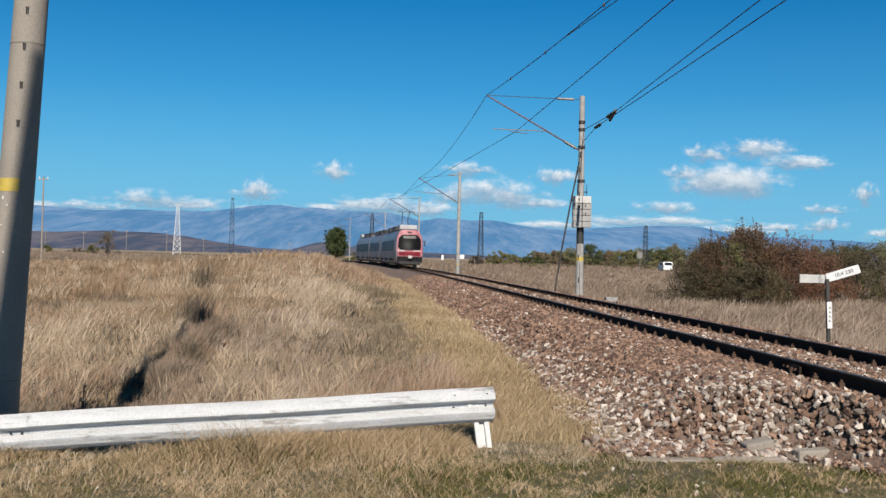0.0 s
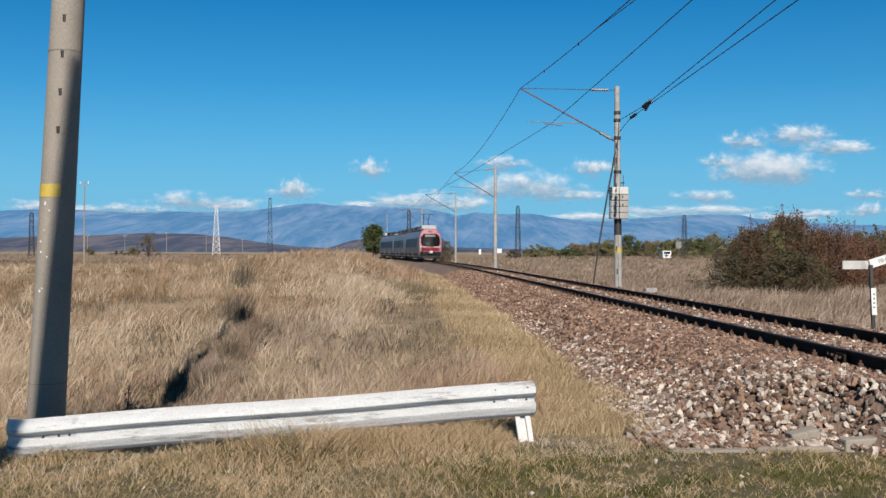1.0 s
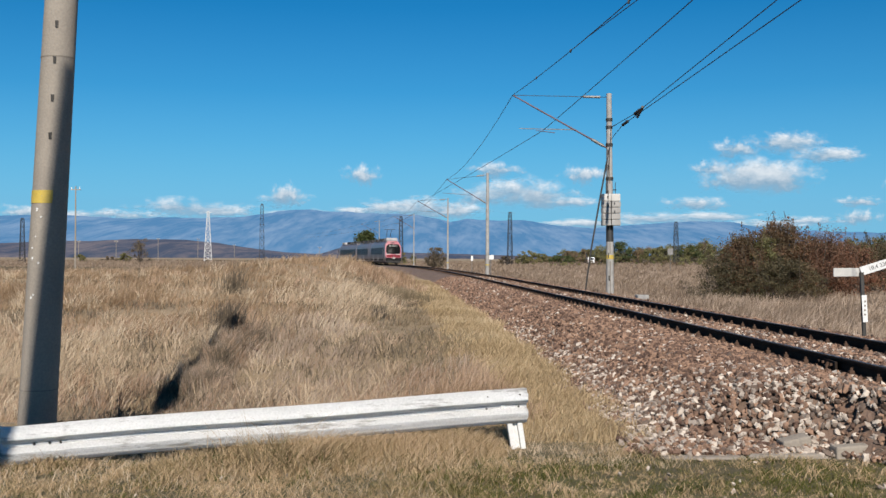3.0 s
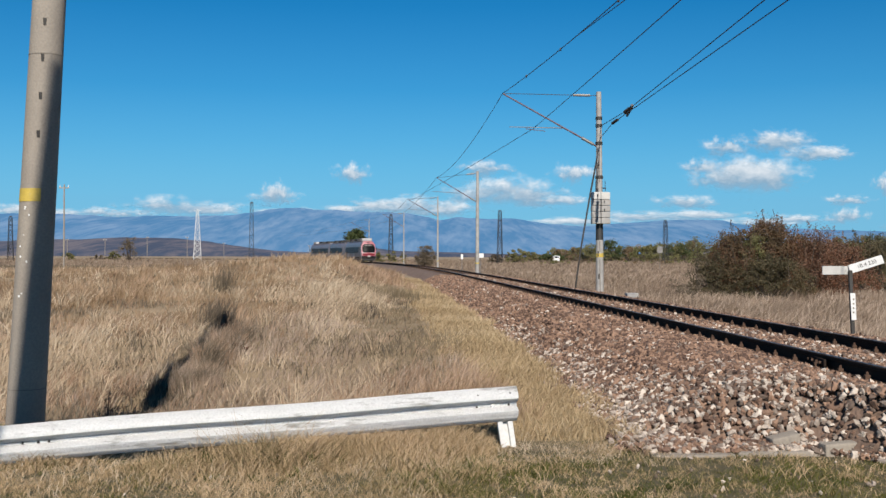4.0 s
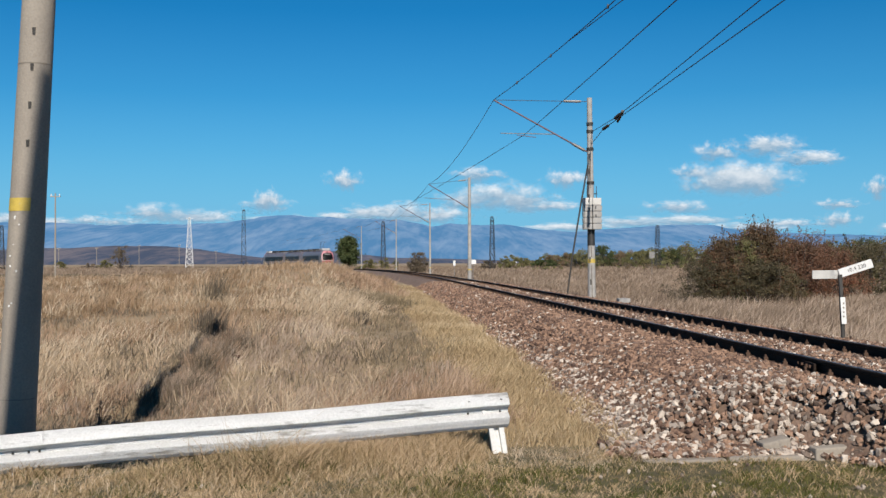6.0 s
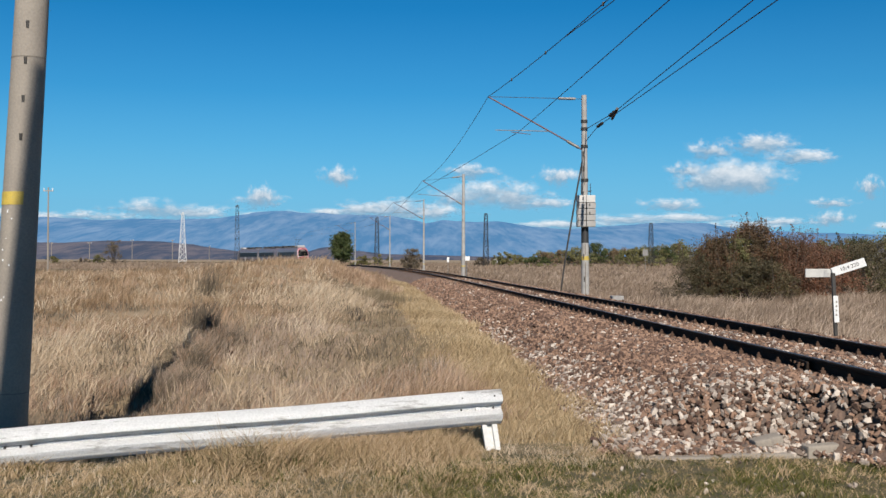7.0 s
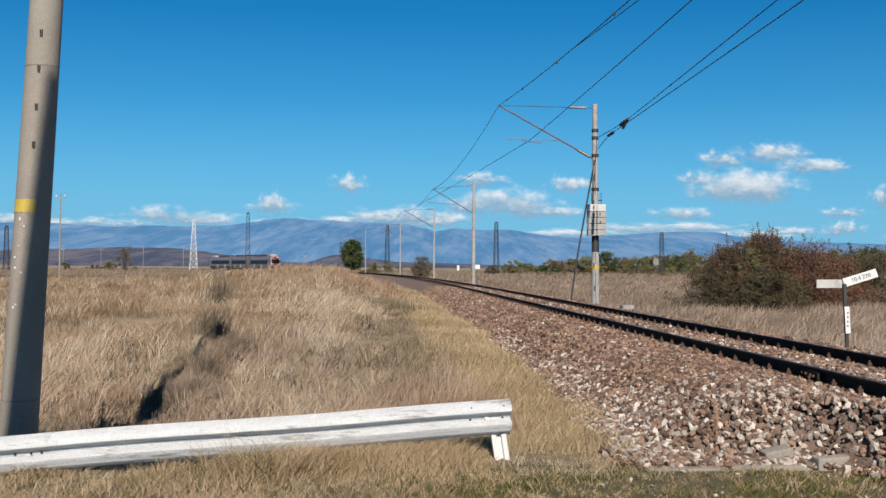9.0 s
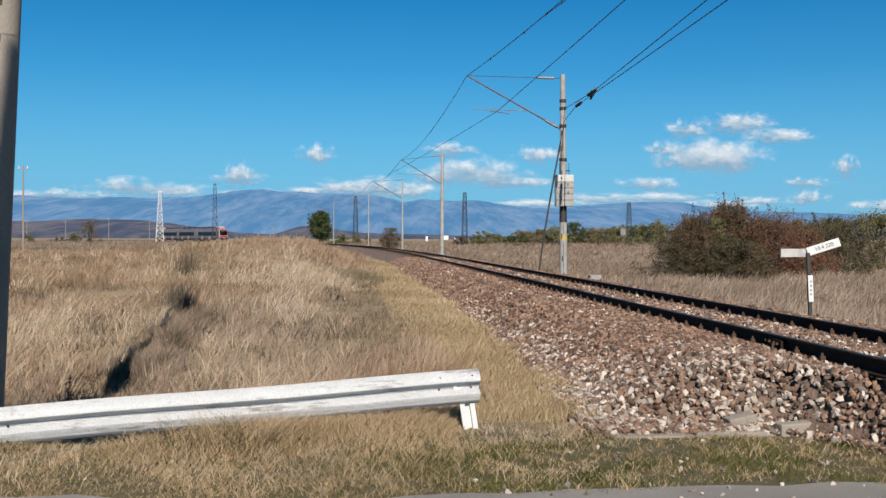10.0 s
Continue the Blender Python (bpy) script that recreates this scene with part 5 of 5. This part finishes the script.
def clouds():
    m = cloud_material()
    me = mesh_of("cloud", [(-2, -1, 0), (2, -1, 0), (2, 1, 0), (-2, 1, 0)], [(0, 1, 2, 3)], m)
    # bearing, elevation, half width and half height of each cloud
    for k, (px, py, w, h) in enumerate((
            (480, 347, 26, 19), (474, 356, 40, 14), (614, 313, 28, 18), (280, 370, 62, 17), (350, 377, 66, 14), (160, 384, 44, 11), (215, 386, 40, 9), (500, 383, 85, 8),
            (660, 371, 62, 15), (715, 369, 62, 17), (775, 376, 66, 16), (600, 378, 60, 9), (850, 303, 40, 14), (880, 341, 70, 24), (935, 350, 70, 19), (830, 350, 50, 18), (975, 360, 50, 11),
            (1008, 312, 34, 17), (1275, 265, 38, 18), (1365, 252, 60, 20), (1435, 274, 54, 14), (1315, 308, 84, 31), (1270, 320, 50, 22), (1350, 322, 60, 22),
            (1235, 300, 34, 14), (1205, 362, 50, 12), (1230, 386, 85, 11), (1120, 389, 80, 11), (1020, 398, 80, 11), (1490, 358, 36, 10), (1492, 386, 32, 14), (1564, 328, 24, 20), (1400, 392, 50, 9), (1330, 398, 70, 8),
            (20, 380, 50, 14), (100, 386, 50, 10), (1640, 400, 70, 14))):
        y = 4720.0 + k * 3
        x, yy, z = at_bearing(px, py, y)
        s = 1.75 * y / 1800
        ob = new("cloud", me)
        ob.matrix_basis = pose(x, yy, z, 90, 0, 0) @ Matrix.Diagonal((w * 0.55 * s, h * s, 1, 1))
        ob.visible_shadow = False
        tagged(ob, "white fair weather cloud with soft grey underside shade painted on", "cloud", group="clouds", kind="structure")


# ---- train ----
def front_y(x, z):
    return 0.32 * max(0.0, z - 1.55) ** 1.25 + 0.20 * (x / 1.4) ** 2 + 0.10 * max(0.0, 0.9 - z)


SIDE = [(0.0, 0.42), (1.25, 0.42), (1.36, 0.60), (1.415, 1.1), (1.415, 2.0), (1.38, 2.7), (1.28, 3.15), (1.08, 3.48), (0.72, 3.68), (0.0, 3.74)]


def car_body(name, ln, cab, mat_side, parent):
    """The shell of a coach: a rounded section with a raked cab at its first end."""
    prof = SIDE + [(-x, z) for x, z in SIDE[-2:0:-1]]
    ts = [0, 0.25, 0.6, 1.1, 2.0, ln - 0.15, ln] if cab else [0, 0.15, ln - 0.15, ln]
    bm = bmesh.new()
    rows = []
    for t in ts:
        row = []
        for x, z in prof:
            k = 1 - ((0.07 + 0.10 * max(0.0, z - 2.4)) * (1 - min(t / 1.1, 1)) ** 2 if cab else (0.04 if t in (0, ln) else 0))
            y0 = front_y(x, z) if cab else 0.0
            row.append(bm.verts.new((x * k, y0 + t * (ln - y0) / ln, z if z < 2.6 else z - (0.16 * (z - 2.6) * (1 - min(t / 1.1, 1)) if cab else 0))))
        rows.append(row)
    for a, b in zip(rows, rows[1:]):
        for j in range(len(prof)):
            bm.faces.new((a[j], a[(j + 1) % len(prof)], b[(j + 1) % len(prof)], b[j]))
    bm.faces.new(rows[-1])
    if cab:
        prev = rows[0]
        for f in (0.75, 0.5, 0.25):
            cur = [bm.verts.new((v.co.x * f, 0, 2.0 + (v.co.z - 2.0) * f)) for v in rows[0]]
            for v in cur:
                v.co.y = front_y(v.co.x / 0.93, v.co.z)
            for j in range(len(prof)):
                bm.faces.new((prev[(j + 1) % len(prof)], prev[j], cur[j], cur[(j + 1) % len(prof)]))
            prev = cur
        bm.faces.new(prev)
    else:
        bm.faces.new(list(reversed(rows[0])))
    bmesh.ops.recalc_face_normals(bm, faces=bm.faces)
    return smooth(part(name, bm, mat_side, parent), 35)


def front_patch(name, x0, x1, z0, z1, off, material, parent, taper=0.0, n=10, arch=0.0, foot=0.0):
    """A panel on the curved cab front; arch rounds its upper corners, foot its lower ones."""
    bm = bmesh.new()
    g = []
    for j in range(n + 1):
        z = z0 + (z1 - z0) * j / n
        k = (1 - taper * abs(j / n - 0.3)) * math.sqrt(1 - arch * max(0.0, (j / n - 0.62) / 0.38) ** 2.2) * math.sqrt(1 - foot * max(0.0, 1 - j / n / 0.3) ** 2)
        g.append([bm.verts.new(((x0 + (x1 - x0) * i / n) * k, front_y((x0 + (x1 - x0) * i / n) * k / 0.93, z) - off, z)) for i in range(n + 1)])
    for a, b in zip(g, g[1:]):
        for i in range(n):
            bm.faces.new((a[i], a[i + 1], b[i + 1], b[i]))
    bmesh.ops.solidify(bm, geom=bm.faces[:], thickness=0.02)
    return part(name, bm, material, parent)


def train():
    purple = mat("dark_violet_grey_paint", (0.144, 0.122, 0.133), (0.108, 0.0936, 0.104), 0.4, scale=0.6, fine=8, bump=0.03, dirt=(0.0864, 0.072, 0.072), dirt_scale=1.0, dirt_amount=0.42)
    pink = mat("faded_pink_red_paint", (0.612, 0.245, 0.274), (0.533, 0.194, 0.223), 0.4, scale=0.8, fine=8, bump=0.03)
    red = mat("dark_red_paint", (0.324, 0.0288, 0.0432), (0.259, 0.0216, 0.036), 0.4, scale=0.8, fine=8, bump=0.03)
    under = mat("grimy_black_underframe", (0.0252, 0.023, 0.023), (0.0144, 0.0144, 0.0144), 0.8, scale=2)
    roof = mat("grey_roof", (0.346, 0.331, 0.331), (0.245, 0.238, 0.238), 0.6, scale=1.0)
    glass, n, l, p = nodes_of("dark_train_glass")
    p.inputs["Base Color"].default_value, p.inputs["Roughness"].default_value = (0.010, 0.011, 0.012, 1), 0.35
    p.inputs["Specular IOR Level"].default_value = 0.06
    root = thing("train", None, "three-car electric train with pink cab ends and violet grey sides", "train")
    lengths = (20.4, 17.6, 20.4)

    def car(ln, cab):
        c = car_body("car", ln, cab, purple, root)
        side_n = 7
        for sx in (-1, 1):
            for k in range(side_n):
                y0 = 3.2 + k * (ln - 4.4) / side_n
                door = k in (2, 5)
                bm = bmesh.new()
                add_box(bm, pose(sx * 1.425, y0 + 0.9, 2.12, 0, sx * -3.5, 0), 0.05, 2.05 if not door else 1.3, 1.05, 0.012)
                part("window", bm, glass, c)
                if door:
                    bm = bmesh.new()
                    add_box(bm, pose(sx * 1.405, y0 + 0.9, 1.05), 0.03, 1.4, 1.1, 0.01)
                    part("door", bm, roof, c, "pale grey door leaf")
            bm = bmesh.new()
            add_box(bm, pose(sx * 1.408, ln / 2 + 0.8, 0.72), 0.02, ln - 2.6, 0.26, 0.005)
            part("sill_panel", bm, under, c, "dark grey sill panel")
        for sx in (-1, 1):
            bm = bmesh.new()
            add_box(bm, pose(sx * 1.417, ln / 2 + 0.9, 2.12, 0, sx * -3.5, 0), 0.03, ln - 3.6, 0.98, 0.008)
            part("window_band", bm, glass, c, "black band between the windows")
        bm = bmesh.new()
        add_box(bm, pose(0, ln / 2, 3.72), 1.9, ln - 4.0, 0.07, 0.02)
        part("roof_panel", bm, roof, c)
        for k in range(3):
            bm = bmesh.new()
            add_box(bm, pose(0, 3.2 + k * (ln - 5) / 2.4, 3.95), 1.75, (2.6, 3.6, 2.2)[k], 0.44, 0.06)
            part("roof_unit", bm, roof if k == 0 and cab else under, c, "grey roof equipment housing")
        bm = bmesh.new()
        add_box(bm, pose(0, ln / 2 + 0.4, 0.40), 2.3, ln - 1.6, 0.34, 0.04)
        part("underframe", bm, under, c)
        for yb in (2.6, ln - 2.6):
            bm = bmesh.new()
            add_box(bm, pose(0, yb, 0.42), 2.1, 2.9, 0.34, 0.05)
            for dy in (-1.0, 1.0):
                for sx in (-0.75, 0.75):
                    add_tube(bm, (sx - 0.07, yb + dy, 0.38), (sx + 0.07, yb + dy, 0.38), 0.38, None, 18)
            part("bogie", bm, under, c)
        if cab:
            front_patch("front_mask", -1.27, 1.27, 1.0, 3.64, 0.02, pink, c, 0.10, 16, 0.62, 0.1)
            front_patch("windscreen", -1.13, 1.13, 1.66, 3.16, 0.05, glass, c, 0.10, 16, 0.55, 0.25)
            front_patch("display", -0.62, 0.62, 2.80, 3.06, 0.075, STEEL, c)
            front_patch("number_bar", -0.20, -0.03, 3.32, 3.48, 0.05, BLACK, c)
            front_patch("number_bar", 0.03, 0.20, 3.32, 3.48, 0.05, BLACK, c)
            front_patch("lamp_panel", -1.05, 1.05, 1.12, 1.50, 0.045, red, c, 0.05)
            front_patch("bumper", -1.24, 1.24, 0.45, 1.04, 0.06, under, c, 0.02, 10, 0.0, 0.35)
            for sx in (-0.78, 0.78):
                for dx in (-0.32, -0.10, 0.12):
                    bm = bmesh.new()
                    yy = front_y((sx + dx) / 0.93, 1.60)
                    add_tube(bm, (sx + dx, yy - 0.03, 1.60), (sx + dx, yy - 0.10, 1.60), 0.07, None, 12)
                    part("headlamp", bm, WHITE, c, "round unlit headlamp")
                bm = bmesh.new()
                add_box(bm, pose(sx * 1.95, 0.75, 2.35), 0.10, 0.14, 0.55, 0.02)
                add_box(bm, pose(sx * 1.83, 0.80, 2.55), 0.30, 0.04, 0.04)
                part("mirror", bm, under, c)
            bm = bmesh.new()
            add_box(bm, pose(0, -0.22, 1.0), 0.38, 0.5, 0.28, 0.05)
            part("coupler", bm, GREY_WHITE, c, "pale coupler head")
            bm = bmesh.new()
            add_box(bm, pose(0, 0.05, 0.42), 2.1, 0.2, 0.28, 0.03)
            part("snow_plough", bm, under, c)
        else:
            bm = bmesh.new()
            add_box(bm, pose(0, -0.25, 2.0), 1.5, 0.55, 2.6, 0.05)
            part("gangway", bm, under, c)
        return c
    near = car(lengths[0], True)
    middle = car(lengths[1], False)
    rear = car(lengths[2], True)
    # raised pantograph on the first car
    bm = bmesh.new()
    for sx in (-0.4, 0.4):
        add_tube(bm, (sx, 5.2, 3.95), (sx * 0.7, 6.3, 4.7), 0.045)
        add_tube(bm, (sx * 0.7, 6.3, 4.7), (sx * 0.9, 5.0, 5.55), 0.035)
    add_box(bm, pose(0, 5.0, 5.6), 1.7, 0.35, 0.05, 0.02)
    part("pantograph", bm, DARK_STEEL, near, "raised dark pantograph")
    return root, near, middle, rear, lengths


def van():
    th = thing("van", pose(0, 0, 0), "small white van driving on the road behind the track", "car")
    white = mat("van_paint", (0.576, 0.576, 0.576), (0.518, 0.518, 0.518), 0.35, scale=1, fine=10, bump=0.0)
    dark, n, l, p = nodes_of("van_glass")
    p.inputs["Base Color"].default_value, p.inputs["Roughness"].default_value = (0.02, 0.022, 0.025, 1), 0.1
    bm = bmesh.new()
    prof = [(-2.1, 0.35), (2.1, 0.35), (2.15, 0.9), (1.75, 1.05), (1.1, 1.75), (-1.95, 1.80), (-2.12, 1.0)]
    a = [bm.verts.new((-0.86, y, z)) for y, z in prof]
    b = [bm.verts.new((0.86, y, z)) for y, z in prof]
    bm.faces.new(a)
    bm.faces.new(list(reversed(b)))
    for j in range(len(prof)):
        bm.faces.new((a[j], b[j], b[(j + 1) % len(prof)], a[(j + 1) % len(prof)]))
    bmesh.ops.recalc_face_normals(bm, faces=bm.faces)
    bmesh.ops.bevel(bm, geom=bm.edges[:], offset=0.08, segments=2, affect="EDGES")
    smooth(part("body", bm, white, th))
    box_part("rear_window", pose(0, -2.06, 1.42, -7, 0, 0), (1.3, 0.05, 0.5), dark, th, 0.02)
    for sx in (-1, 1):
        for y in (-1.2, 0.0):
            box_part("side_window", pose(sx * 0.85, y, 1.42), (0.04, 0.95, 0.45), dark, th, 0.01)
        for y in (-1.35, 1.35):
            w = tube_part("tyre", (sx * 0.72, y, 0.31), (sx * 0.90, y, 0.31), 0.31, 0.31, BLACK, th, 18)
            tube_part("rim", (sx * 0.90, y, 0.31), (sx * 0.91, y, 0.31), 0.19, 0.17, STEEL, w, 12)
        box_part("tail_lamp", pose(sx * 0.78, -2.13, 1.05), (0.0864, 0.0288, 0.252), mat("tail_lamp_red", (0.36, 0.0216, 0.0144)), th, 0.01)
    return th


near_pole()
line_equipment()
crash_barrier()
gradient_sign()
x_, y_, z_ = at_bearing(1160, 446, 120)
small_sign(x_, y_, 0.2, 0.65, 0.75, z_ + 0.15, "small grey square board on a post in the field", STEEL)
x_, y_, z_ = at_bearing(843, 455, 82)
small_sign(x_, y_, 0.1, 0.5, 0.34, z_ - 0.05, "small white plate on a low post by the track", WHITE)
x_, y_, z_ = at_bearing(810, 456, 100)
small_sign(x_, y_, 0.1, 0.22, 0.5, z_ - 0.05, "narrow white marker post by the track", WHITE)
blocks()
distance_things()
mountains()
clouds()
plants()
TRAIN, CAR_A, CAR_B, CAR_C, LENGTHS = train()
VAN = van()
railway_track()
lay_stones()
grass()


# ---- what moves ----
def on_track(s0, s1, flip=False):
    """The pose of a coach whose ends stand at the ways s0 and s1 along the track."""
    ax, ay, _ = track_at(s0)
    bx, by, _ = track_at(s1)
    yaw = math.degrees(math.atan2(-(bx - ax), by - ay))
    return pose(bx, by, RAIL_Z, 0, 0, yaw + 180) if flip else pose(ax, ay, RAIL_Z, 0, 0, yaw)


def motions():
    times = [0.5 * k for k in range(21)]
    way_t = [0.0, 2.5, 4.5, 5.5, 7.5, 10.0]
    way_s = [0.0, 50.0, 89.4, 109.0, 146.4, 192.4]
    s_0 = float(np.interp(99.0, T_Y, T_S))
    a, b, c = [], [], []
    for t in times:
        s = s_0 + float(np.interp(t, way_t, way_s))
        m1 = on_track(s, s + LENGTHS[0])
        s2 = s + LENGTHS[0] + 0.5
        m2 = on_track(s2, s2 + LENGTHS[1])
        s3 = s2 + LENGTHS[1] + 0.5
        m3 = on_track(s3, s3 + LENGTHS[2], True)
        a.append((t, m1))
        b.append((t, m1.inverted() @ m2))
        c.append((t, m1.inverted() @ m3))
    walk(TRAIN, a)
    walk(CAR_B, b)
    walk(CAR_C, c)
    v = []
    for t, px, y in ((0.0, 1206, 152), (1.0, 1136, 174), (2.5, 1044, 209), (4.5, 958, 263), (5.5, 927, 292), (7.5, 888, 345), (10.0, 862, 410)):
        y *= 1.2
        x = (px - 784) / 1800 * y
        v.append((t, pose(x, y, float(height(x, y)) + 0.02, 0, 0, 1)))
    walk(VAN, v)


motions()
